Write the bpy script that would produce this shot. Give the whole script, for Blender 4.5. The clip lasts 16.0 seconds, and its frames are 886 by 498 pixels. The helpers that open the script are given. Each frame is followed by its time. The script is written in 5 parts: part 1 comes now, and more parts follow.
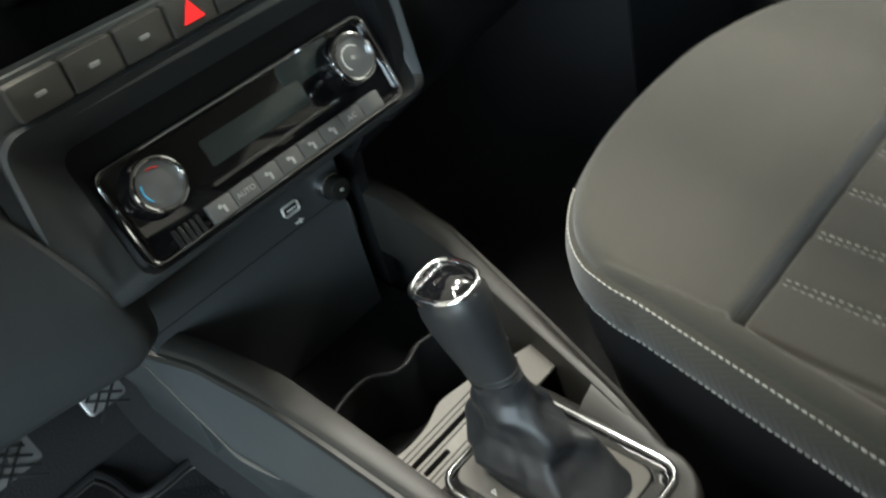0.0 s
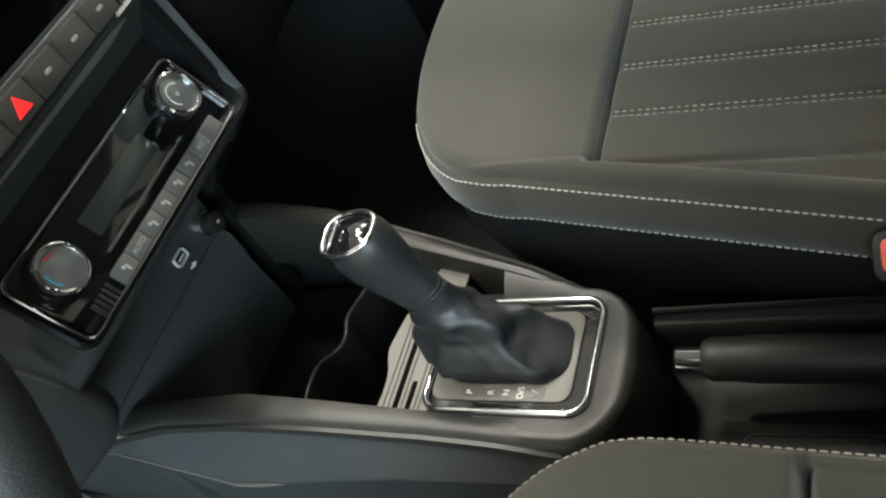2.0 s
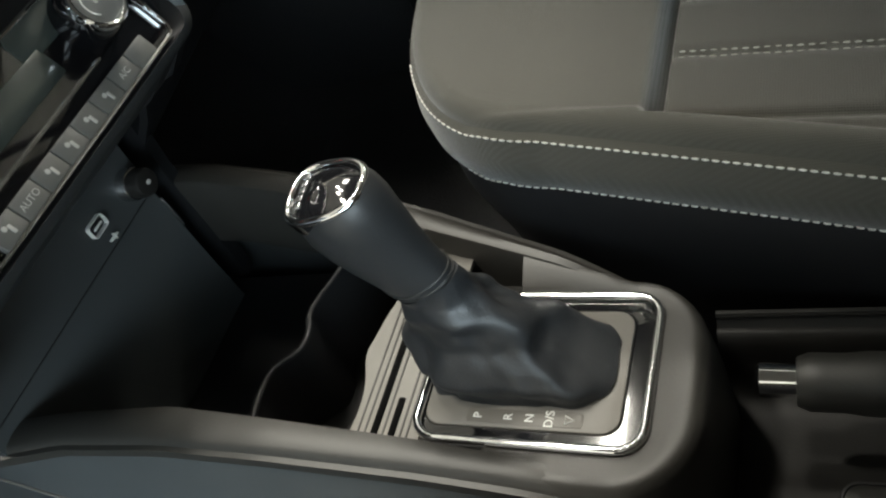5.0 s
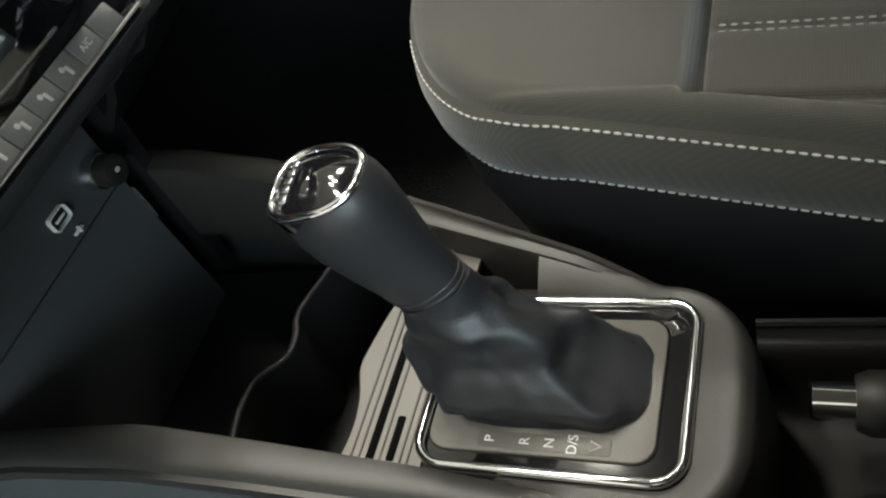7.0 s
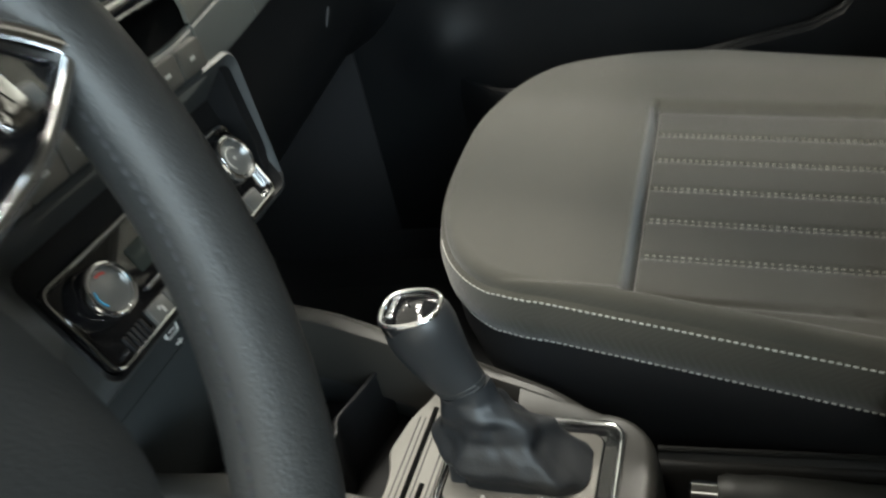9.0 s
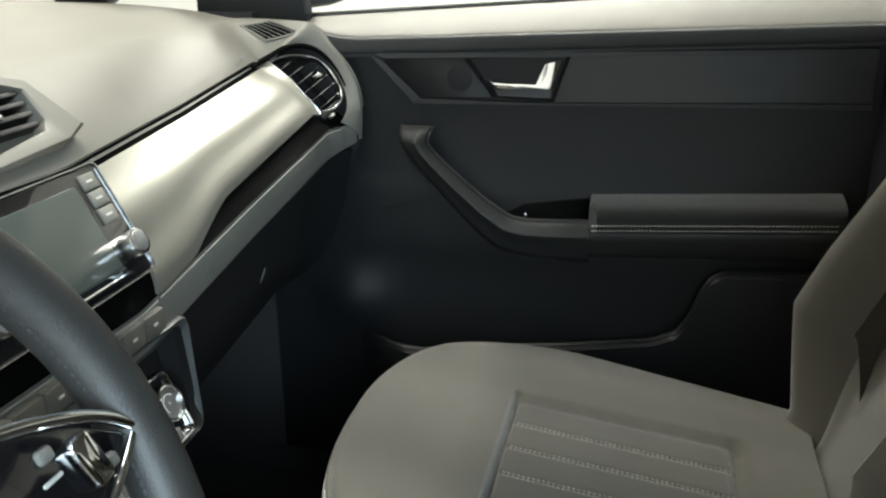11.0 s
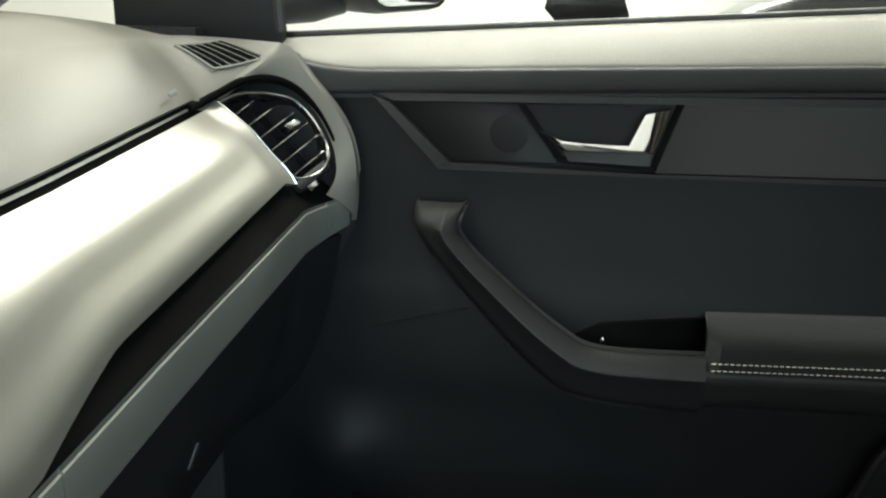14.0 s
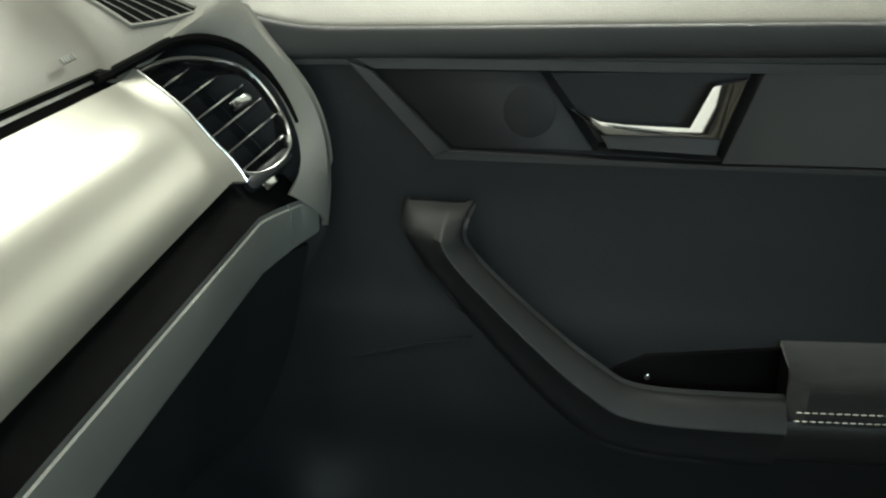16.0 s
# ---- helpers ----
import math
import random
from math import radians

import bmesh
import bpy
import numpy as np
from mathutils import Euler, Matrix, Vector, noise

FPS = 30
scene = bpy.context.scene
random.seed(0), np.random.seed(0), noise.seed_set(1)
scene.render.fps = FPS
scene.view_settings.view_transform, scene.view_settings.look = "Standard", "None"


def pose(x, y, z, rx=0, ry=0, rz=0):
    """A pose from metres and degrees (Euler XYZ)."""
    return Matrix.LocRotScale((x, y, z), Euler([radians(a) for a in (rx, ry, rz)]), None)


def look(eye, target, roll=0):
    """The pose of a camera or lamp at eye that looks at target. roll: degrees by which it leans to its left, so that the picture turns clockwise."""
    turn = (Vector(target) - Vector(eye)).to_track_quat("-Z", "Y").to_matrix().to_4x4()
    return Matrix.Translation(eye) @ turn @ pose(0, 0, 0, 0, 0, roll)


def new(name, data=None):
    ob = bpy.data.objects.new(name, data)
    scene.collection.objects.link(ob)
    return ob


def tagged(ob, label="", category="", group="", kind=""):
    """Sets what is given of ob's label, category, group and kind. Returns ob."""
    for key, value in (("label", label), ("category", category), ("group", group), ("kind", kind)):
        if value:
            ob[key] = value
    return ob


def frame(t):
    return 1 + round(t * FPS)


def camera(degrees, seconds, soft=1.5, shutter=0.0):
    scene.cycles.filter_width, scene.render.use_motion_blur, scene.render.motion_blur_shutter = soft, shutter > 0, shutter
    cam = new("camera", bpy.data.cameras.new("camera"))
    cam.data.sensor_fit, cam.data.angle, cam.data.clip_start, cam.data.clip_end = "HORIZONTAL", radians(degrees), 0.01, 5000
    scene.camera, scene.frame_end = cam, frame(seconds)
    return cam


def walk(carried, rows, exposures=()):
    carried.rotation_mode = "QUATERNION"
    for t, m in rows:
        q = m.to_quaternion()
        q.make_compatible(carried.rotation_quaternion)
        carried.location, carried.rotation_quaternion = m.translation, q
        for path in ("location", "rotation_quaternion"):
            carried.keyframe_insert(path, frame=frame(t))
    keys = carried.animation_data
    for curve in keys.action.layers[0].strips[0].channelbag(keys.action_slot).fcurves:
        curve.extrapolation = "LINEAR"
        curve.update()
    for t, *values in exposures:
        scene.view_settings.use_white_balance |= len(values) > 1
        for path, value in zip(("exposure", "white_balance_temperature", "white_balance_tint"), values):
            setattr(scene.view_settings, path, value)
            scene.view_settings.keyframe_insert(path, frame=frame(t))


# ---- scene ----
# x: to the passenger's side, y: to the front of the car, z: up; x = 0 lies on the car's middle line.
cam = camera(54.0, 16.0, soft=2.2, shutter=0.4)
PATH = [
    (0, (-0.246, -0.246, 0.78), (0.766, 1.003, -0.409), -15.7),
    (0.5, (-0.263, -0.258, 0.77), (0.777, 0.915, -0.472), -25.9),
    (1, (-0.289, -0.268, 0.775), (0.764, 0.849, -0.507), -32.4),
    (1.5, (-0.311, -0.276, 0.781), (0.81, 0.795, -0.483), -35.2),
    (2, (-0.319, -0.274, 0.787), (0.843, 0.744, -0.483), -35.1),
    (2.5, (-0.32, -0.287, 0.783), (0.859, 0.688, -0.504), -33.5),
    (3, (-0.326, -0.29, 0.781), (0.886, 0.614, -0.528), -32.0),
    (3.5, (-0.304, -0.256, 0.766), (0.901, 0.611, -0.574), -30.9),
    (4, (-0.282, -0.219, 0.738), (0.915, 0.674, -0.592), -30.5),
    (4.5, (-0.262, -0.188, 0.71), (0.932, 0.729, -0.607), -30.6),
    (7, (-0.207, -0.128, 0.656), (0.972, 0.76, -0.694), -29.9),
    (7.5, (-0.23, -0.137, 0.66), (1.054, 0.697, -0.628), -26.6),
    (8, (-0.287, -0.153, 0.663), (1.126, 0.639, -0.51), -22.1),
    (8.5, (-0.354, -0.145, 0.687), (1.184, 0.583, -0.364), -17.4),
    (9, (-0.421, -0.149, 0.785), (1.15, 0.53, -0.249), -14.5),
    (9.2, (-0.452, -0.177, 0.812), (1.15, 0.537, -0.147), -13.5),
    (9.5, (-0.485, -0.21, 0.859), (1.171, 0.486, -0.02), -10.9),
    (9.6, (-0.496, -0.225, 0.885), (1.166, 0.456, 0.005), -9.6),
    (10, (-0.547, -0.239, 0.918), (1.217, 0.347, 0.179), -7.0),
    (10.2, (-0.567, -0.254, 0.961), (1.204, 0.305, 0.22), -5.3),
    (12.5, (-0.354, -0.055, 0.898), (1.55, 0.233, 0.358), 3.4),
    (13, (-0.258, -0.06, 0.891), (1.639, 0.277, 0.356), 1.5),
    (13.5, (-0.185, -0.045, 0.899), (1.694, 0.333, 0.327), 1.1),
    (14, (-0.123, -0.025, 0.883), (1.755, 0.355, 0.308), 1.1),
    (14.5, (-0.065, -0.01, 0.879), (1.81, 0.346, 0.28), 1.0),
    (15, (-0.015, 0.008, 0.863), (1.868, 0.339, 0.274), 1.3),
    (15.5, (0.038, 0.022, 0.854), (1.922, 0.332, 0.261), 1.6),
    (16, (0.071, 0.042, 0.858), (1.942, 0.335, 0.215), 1.3),
]
EXPOSURES = [(0, -0.06, 6600, 9), (4.5, -0.25, 6750, 10), (7.5, -0.44, 6800, 10), (8.4, -0.40, 6800, 10), (9.5, 0.08, 6600, 9), (10.2, 0.08, 6500, 9), (12.4, 0.04, 6500, 7), (14, -0.08, 6550, 4), (16, -0.18, 6600, 1)]
walk(cam, [(t, look(eye, target, roll)) for t, eye, target, roll in PATH], EXPOSURES)

# ---- light ----
world = bpy.data.worlds.new("showroom_air")
scene.world = world
world.use_nodes = True
world.node_tree.nodes["Background"].inputs[0].default_value = (0.85, 0.93, 1.0, 1)
world.node_tree.nodes["Background"].inputs[1].default_value = 0.09


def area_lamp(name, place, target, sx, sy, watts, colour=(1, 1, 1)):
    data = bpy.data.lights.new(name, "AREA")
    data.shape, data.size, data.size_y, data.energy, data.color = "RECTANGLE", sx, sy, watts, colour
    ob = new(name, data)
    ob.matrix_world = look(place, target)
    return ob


WARM, COOL = (1.0, 0.985, 0.90), (0.62, 0.88, 1.0)
# tube lamps in the hall's ceiling, and small spot lamps over the windscreen
for place, sx, sy, watts, colour in (
    ((0.3, 3.2, 3.3), 1.8, 0.35, 170, WARM),
    ((1.60, 0.10, 3.3), 0.35, 1.2, 85, WARM),
    ((3.7, -0.15, 3.3), 0.5, 1.3, 260, WARM),
    ((-0.3, -3.6, 3.3), 1.8, 0.35, 60, WARM),
    ((-0.60, 0.62, 3.3), 0.22, 0.22, 40, WARM),
    ((0.55, 0.60, 3.3), 0.22, 0.22, 44, WARM),
    ((0.00, 0.85, 3.3), 0.22, 0.22, 44, WARM),
    ((1.05, 0.90, 3.3), 0.22, 0.22, 44, WARM),
):
    area_lamp("ceiling_lamp", place, (place[0], place[1], 0), sx, sy, watts, colour)
# added cool fill lamp beside the open driver's door, beam narrowed on the console
side_fill = area_lamp("driver_side_fill", (-1.25, -0.55, 0.86), (0.08, 0.22, 0.36), 1.1, 1.0, 9, (0.68, 0.87, 1.0))
side_fill.data.spread = radians(58)


# ---- materials ----
def material(name, colour, rough=0.5, metal=0.0, grain=0.0, grain_size=0.002, mottle=0.12, mottle_size=0.06, coat=0.0, spec=0.5):
    """A surface with two scales of variation: a fine grain in the relief and a wide one in colour and gloss."""
    mat = bpy.data.materials.new(name)
    mat.use_nodes = True
    nodes, links = mat.node_tree.nodes, mat.node_tree.links
    b = nodes["Principled BSDF"]
    b.inputs["Metallic"].default_value = metal
    b.inputs["Coat Weight"].default_value = coat
    b.inputs["Specular IOR Level"].default_value = spec
    co = nodes.new("ShaderNodeTexCoord")
    wide = nodes.new("ShaderNodeTexNoise")
    wide.inputs["Scale"].default_value = 1 / mottle_size
    wide.inputs["Detail"].default_value = 4
    links.new(co.outputs["Object"], wide.inputs["Vector"])
    mix = nodes.new("ShaderNodeMix")
    mix.data_type = "RGBA"
    mix.inputs[6].default_value = (*[c * (1 - mottle) for c in colour], 1)
    mix.inputs[7].default_value = (*[min(1, c * (1 + mottle)) for c in colour], 1)
    links.new(wide.outputs["Fac"], mix.inputs[0])
    links.new(mix.outputs[2], b.inputs["Base Color"])
    rmap = nodes.new("ShaderNodeMapRange")
    rmap.inputs[3].default_value = max(0.02, rough - 0.25 * mottle)
    rmap.inputs[4].default_value = min(1, rough + 0.25 * mottle)
    links.new(wide.outputs["Fac"], rmap.inputs[0])
    links.new(rmap.outputs[0], b.inputs["Roughness"])
    if grain > 0:
        fine = nodes.new("ShaderNodeTexNoise")
        fine.inputs["Scale"].default_value = 1 / grain_size
        fine.inputs["Detail"].default_value = 2
        links.new(co.outputs["Object"], fine.inputs["Vector"])
        bump = nodes.new("ShaderNodeBump")
        bump.inputs["Strength"].default_value = grain
        bump.inputs["Distance"].default_value = grain_size * 0.3
        links.new(fine.outputs["Fac"], bump.inputs["Height"])
        links.new(bump.outputs["Normal"], b.inputs["Normal"])
    return mat


def woven(name, colour, thread=0.0011):
    """Seat cloth: crossing threads in relief and in tone."""
    mat = material(name, colour, 0.85, mottle=0.10, mottle_size=0.05, spec=0.25)
    nodes, links = mat.node_tree.nodes, mat.node_tree.links
    b = nodes["Principled BSDF"]
    co = nodes["Texture Coordinate"]
    heights = []
    for axis in ("X", "Y"):
        wave = nodes.new("ShaderNodeTexWave")
        wave.bands_direction = axis
        wave.inputs["Scale"].default_value = 0.314 / thread
        wave.inputs["Distortion"].default_value = 0.6
        wave.inputs["Detail Scale"].default_value = 30
        links.new(co.outputs["Object"], wave.inputs["Vector"])
        heights.append(wave.outputs["Fac"])
    mul = nodes.new("ShaderNodeMath")
    mul.operation = "MULTIPLY"
    links.new(heights[0], mul.inputs[0])
    links.new(heights[1], mul.inputs[1])
    bump = nodes.new("ShaderNodeBump")
    bump.inputs["Strength"].default_value = 0.5
    bump.inputs["Distance"].default_value = 0.0004
    links.new(mul.outputs[0], bump.inputs["Height"])
    links.new(bump.outputs["Normal"], b.inputs["Normal"])
    b.inputs["Sheen Weight"].default_value = 0.25
    b.inputs["Sheen Roughness"].default_value = 0.5
    return mat


def emitter(name, colour, strength):
    mat = bpy.data.materials.new(name)
    mat.use_nodes = True
    b = mat.node_tree.nodes["Principled BSDF"]
    b.inputs["Base Color"].default_value = (*colour, 1)
    b.inputs["Emission Color"].default_value = (*colour, 1)
    b.inputs["Emission Strength"].default_value = strength
    b.inputs["Roughness"].default_value = 0.4
    return mat


M = {
    "pad": material("soft_dash_plastic", (0.118, 0.114, 0.099), 0.58, grain=0.35, grain_size=0.0016),
    "endface": material("grey_dash_end_plastic", (0.045, 0.046, 0.047), 0.5, grain=0.3, grain_size=0.0014, spec=0.35),
    "doorband": material("dark_door_band_plastic", (0.023, 0.024, 0.0245), 0.52, grain=0.3, grain_size=0.0014, spec=0.3),
    "glass": None,
    "inset": material("smooth_dark_inset", (0.011, 0.011, 0.0115), 0.5, mottle=0.08, spec=0.18),
    "handleplastic": material("dark_handle_plastic", (0.0135, 0.014, 0.0138), 0.56, grain=0.3, grain_size=0.0013, spec=0.25),
    "trim": material("satin_silver_trim", (0.303, 0.298, 0.264), 0.45, metal=0.74, mottle=0.05, mottle_size=0.15),
    "strip": material("grey_belt_plastic", (0.128, 0.131, 0.119), 0.5, grain=0.3, grain_size=0.0012),
    "dark": material("dark_grained_plastic", (0.0105, 0.011, 0.012), 0.5, grain=0.35, grain_size=0.0014, spec=0.22),
    # one plastic in two tones: console for shaded parts, stack for lit ones
    "console": material("stack_plastic_shaded_tone", (0.014, 0.0135, 0.0125), 0.52, grain=0.3, grain_size=0.0012, spec=0.22),
    "stack": material("stack_plastic_lit_tone", (0.046, 0.051, 0.053), 0.47, grain=0.3, grain_size=0.0012),
    "doorskin": material("near_black_door_plastic", (0.0068, 0.0073, 0.0080), 0.44, grain=0.35, grain_size=0.0014, spec=0.2),
    # near-black that carries the shade of grooves, recesses and the footwell
    "hollow_shade": material("near_black_hollow_shade", (0.002, 0.002, 0.002), 0.9, spec=0.05),
    "rail": material("console_rail_plastic", (0.0245, 0.0232, 0.0205), 0.48, grain=0.25, grain_size=0.0011),
    "plate": material("grey_gate_plastic", (0.115, 0.108, 0.096), 0.5, grain=0.25, grain_size=0.001),
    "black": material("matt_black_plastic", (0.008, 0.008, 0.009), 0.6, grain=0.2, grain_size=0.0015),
    "gloss": material("piano_black_plastic", (0.006, 0.006, 0.007), 0.09, mottle=0.05, coat=0.6),
    "chrome": material("chrome_plating", (0.82, 0.83, 0.85), 0.07, metal=1.0, mottle=0.05),
    "satin": material("satin_chrome", (0.60, 0.61, 0.62), 0.22, metal=1.0, mottle=0.06),
    "knob": material("brushed_grey_knob_face", (0.30, 0.31, 0.31), 0.30, metal=0.7, mottle=0.08, mottle_size=0.01),
    "screen": material("grey_display_glass", (0.042, 0.052, 0.049), 0.12, mottle=0.05),
    "button": material("grey_rubber_button", (0.115, 0.115, 0.108), 0.5, grain=0.2, grain_size=0.001),
    "key": material("dark_grey_switch_plastic", (0.078, 0.075, 0.066), 0.48, grain=0.2, grain_size=0.001),
    "white": material("white_print", (0.75, 0.75, 0.72), 0.6, mottle=0.03),
    "leather": material("black_leather", (0.016, 0.0175, 0.0195), 0.44, grain=0.35, grain_size=0.0018, mottle=0.2),
    "leather_wheel": material("grey_black_leather", (0.022, 0.0225, 0.022), 0.5, grain=0.6, grain_size=0.0014, mottle=0.15),
    "cloth": woven("grey_brown_seat_cloth", (0.0375, 0.0345, 0.0262)),
    "rib": woven("ribbed_seat_cloth", (0.032, 0.0293, 0.0225), 0.0014),
    "doorcloth": woven("dark_door_cloth", (0.0085, 0.0089, 0.0086)),
    "thread": material("pale_stitching_thread", (0.62, 0.60, 0.54), 0.8, mottle=0.08),
    "thread_dim": material("dull_stitching_thread", (0.26, 0.25, 0.21), 0.85, mottle=0.1),
    "print": material("grey_white_print", (0.42, 0.42, 0.40), 0.6, mottle=0.03),
    "grip": material("soft_dark_grip_rubber", (0.020, 0.020, 0.018), 0.5, grain=0.3, grain_size=0.0016),
    "knobskin": material("smooth_black_leather", (0.020, 0.021, 0.022), 0.40, grain=0.2, grain_size=0.0016, mottle=0.12),
    "carpet": material("black_carpet", (0.014, 0.014, 0.0155), 0.95, grain=1.0, grain_size=0.003, mottle=0.3),
    "metal": material("steel_pedal", (0.35, 0.35, 0.35), 0.4, metal=0.9),
    "red": emitter("red_hazard_lens", (0.75, 0.02, 0.02), 1.6),
    "redplastic": material("red_buckle_plastic", (0.75, 0.09, 0.06), 0.45),
    "headliner": material("pale_headliner_cloth", (0.22, 0.215, 0.20), 0.9, grain=0.4),
    "paint": material("white_car_paint", (0.78, 0.79, 0.80), 0.25, mottle=0.02, coat=0.8),
    "tyre": material("tyre_rubber", (0.02, 0.02, 0.02), 0.75, grain=0.4),
    "tile": material("pale_showroom_floor", (0.55, 0.55, 0.53), 0.25, mottle=0.08, mottle_size=0.5),
    "wall": material("white_showroom_wall", (0.78, 0.78, 0.76), 0.8, mottle=0.05, mottle_size=0.6),
    "blue": material("blue_print", (0.05, 0.35, 0.6), 0.5),
    "redprint": material("red_print", (0.6, 0.06, 0.05), 0.5),
}

glass = bpy.data.materials.new("window_glass")
glass.use_nodes = True
gb = glass.node_tree.nodes["Principled BSDF"]
gb.inputs["Base Color"].default_value = (0.93, 0.96, 0.95, 1)
gb.inputs["Roughness"].default_value = 0.02
gb.inputs["Transmission Weight"].default_value = 1.0
gb.inputs["IOR"].default_value = 1.05
M["glass"] = glass


# ---- building helpers ----
from mathutils.bvhtree import BVHTree

def thing(name, label, category, group="", at=(0, 0, 0)):
    ob = new(name)
    ob.empty_display_size = 0.02
    ob.location = at
    return tagged(ob, label, category, group)


def part(name, bm, mat, parent=None, label="", smooth=True, kind=""):
    bm.normal_update()
    data = bpy.data.meshes.new(name)
    bm.to_mesh(data)
    bm.free()
    data.materials.append(M[mat])
    if smooth:
        for p in data.polygons:
            p.use_smooth = True
        data.set_sharp_from_angle(angle=radians(38))
    ob = new(name, data)
    if parent is not None:
        ob.parent = parent
        top = parent
        base = Vector((0, 0, 0))
        while top is not None:
            base += top.location
            top = top.parent
        ob.location = -base
    return tagged(ob, label, kind=kind)


def solid(verts, faces):
    bm = bmesh.new()
    vs = [bm.verts.new(v) for v in verts]
    for f in faces:
        bm.faces.new([vs[i] for i in f])
    bmesh.ops.recalc_face_normals(bm, faces=bm.faces)
    return bm


def loft(loops, closed=True, cap=True, ring=False):
    """Skin over loops with the same number of points. closed: each loop is a ring; ring: the last loop joins the first."""
    n = len(loops[0])
    verts = [tuple(p) for loop in loops for p in loop]
    faces = []
    last = len(loops) if ring else len(loops) - 1
    for a in range(last):
        b = (a + 1) % len(loops)
        for i in range(n if closed else n - 1):
            j = (i + 1) % n
            faces.append((a * n + i, a * n + j, b * n + j, b * n + i))
    if cap and closed and not ring:
        faces.append(tuple(reversed(range(n))))
        faces.append(tuple(range((len(loops) - 1) * n, len(loops) * n)))
    return solid(verts, faces)


def sheet(rows, thick=0.004, out=None):
    """A curved panel from a grid of points, given a back at its thickness."""
    rows = [[Vector(p) for p in r] for r in rows]
    nu, nv = len(rows), len(rows[0])
    back = []
    for i in range(nu):
        line = []
        for j in range(nv):
            a = rows[min(i + 1, nu - 1)][j] - rows[max(i - 1, 0)][j]
            b = rows[i][min(j + 1, nv - 1)] - rows[i][max(j - 1, 0)]
            n = a.cross(b)
            n = n.normalized() if n.length > 1e-9 else Vector((0, 0, 1))
            if out is not None and n.dot(Vector(out)) < 0:
                n = -n
            line.append(rows[i][j] - n * thick)
        back.append(line)
    verts = [p for r in rows for p in r] + [p for r in back for p in r]
    o = nu * nv
    faces = []
    for i in range(nu - 1):
        for j in range(nv - 1):
            a, b, c, d = i * nv + j, i * nv + j + 1, (i + 1) * nv + j + 1, (i + 1) * nv + j
            faces += [(a, b, c, d), (o + d, o + c, o + b, o + a)]
    for i in range(nu - 1):
        for j in (0, nv - 1):
            a, d = i * nv + j, (i + 1) * nv + j
            faces.append((a, d, o + d, o + a))
    for j in range(nv - 1):
        for i in (0, nu - 1):
            a, b = i * nv + j, i * nv + j + 1
            faces.append((a, b, o + b, o + a))
    return solid(verts, faces)


def tube(points, radii, n=12, flat=(1.0, 1.0), up=(0, 0, 1), cap=True, ring=False):
    """A bar of round or oval section along a line."""
    pts = [Vector(p) for p in points]
    if not hasattr(radii, "__len__"):
        radii = [radii] * len(pts)
    loops = []
    for i, p in enumerate(pts):
        if ring:
            d = pts[(i + 1) % len(pts)] - pts[i - 1]
        else:
            d = pts[min(i + 1, len(pts) - 1)] - pts[max(i - 1, 0)]
        d.normalize()
        s = d.cross(Vector(up))
        s = s.normalized() if s.length > 1e-6 else Vector((1, 0, 0))
        t = s.cross(d)
        loops.append([p + s * (math.cos(2 * math.pi * k / n) * radii[i] * flat[0]) + t * (math.sin(2 * math.pi * k / n) * radii[i] * flat[1]) for k in range(n)])
    return loft(loops, cap=cap, ring=ring)


def rounded(w, h, r, n=5):
    """The outline of a rounded rectangle round the origin."""
    out = []
    for cx, cy, a0 in ((w / 2 - r, h / 2 - r, 0), (-w / 2 + r, h / 2 - r, 90), (-w / 2 + r, -h / 2 + r, 180), (w / 2 - r, -h / 2 + r, 270)):
        for k in range(n + 1):
            a = radians(a0 + 90 * k / n)
            out.append((cx + r * math.cos(a), cy + r * math.sin(a)))
    return out


def frame_of(origin, u, n):
    """A pose with local x along u and local z along n."""
    n = Vector(n).normalized()
    u = Vector(u)
    u = (u - n * u.dot(n)).normalized()
    v = n.cross(u)
    return Matrix((u, v, n)).transposed().to_4x4().copy() if False else Matrix.Translation(origin) @ Matrix((u, v, n)).transposed().to_4x4()


def plaque(outline, m, z0, z1, bevel=0.0015, crown=0.0):
    """A flat outline made solid between two heights of the pose m, its upper edge rounded."""
    c = Vector((sum(p[0] for p in outline) / len(outline), sum(p[1] for p in outline) / len(outline)))

    def loop(shrink, z):
        res = []
        for p in outline:
            d = Vector(p) - c
            length = max(d.length, 1e-6)
            q = c + d * max(0.0, (length - shrink) / length)
            res.append(m @ Vector((q.x, q.y, z)))
        return res

    b = min(bevel, abs(z1 - z0) * 0.9)
    loops = [loop(0, z0), loop(0, z1 - b), loop(b * 0.3, z1 - b * 0.3), loop(b, z1)]
    if crown:
        big = max((Vector(p) - c).length for p in outline)
        for f in (0.1, 0.22, 0.36, 0.5, 0.64, 0.78, 0.9, 1.0):
            loops.append(loop(b + big * f * 0.9, z1 + crown * (1 - (1 - f) ** 2)))
    return loft(loops)


def ring_plate(outer, inner, m, z0, z1, bevel=0.001):
    """A flat frame between two outlines with the same number of points."""
    def at(o, z, s=1.0):
        return [m @ Vector((p[0] * s, p[1] * s, z)) for p in o]
    return loft([at(outer, z0), at(outer, z1 - bevel), at([((a[0] * 0.9 + b[0] * 0.1), (a[1] * 0.9 + b[1] * 0.1)) for a, b in zip(outer, inner)], z1),
                 at([((a[0] * 0.1 + b[0] * 0.9), (a[1] * 0.1 + b[1] * 0.9)) for a, b in zip(outer, inner)], z1), at(inner, z1 - bevel), at(inner, z0)], cap=False, ring=True)


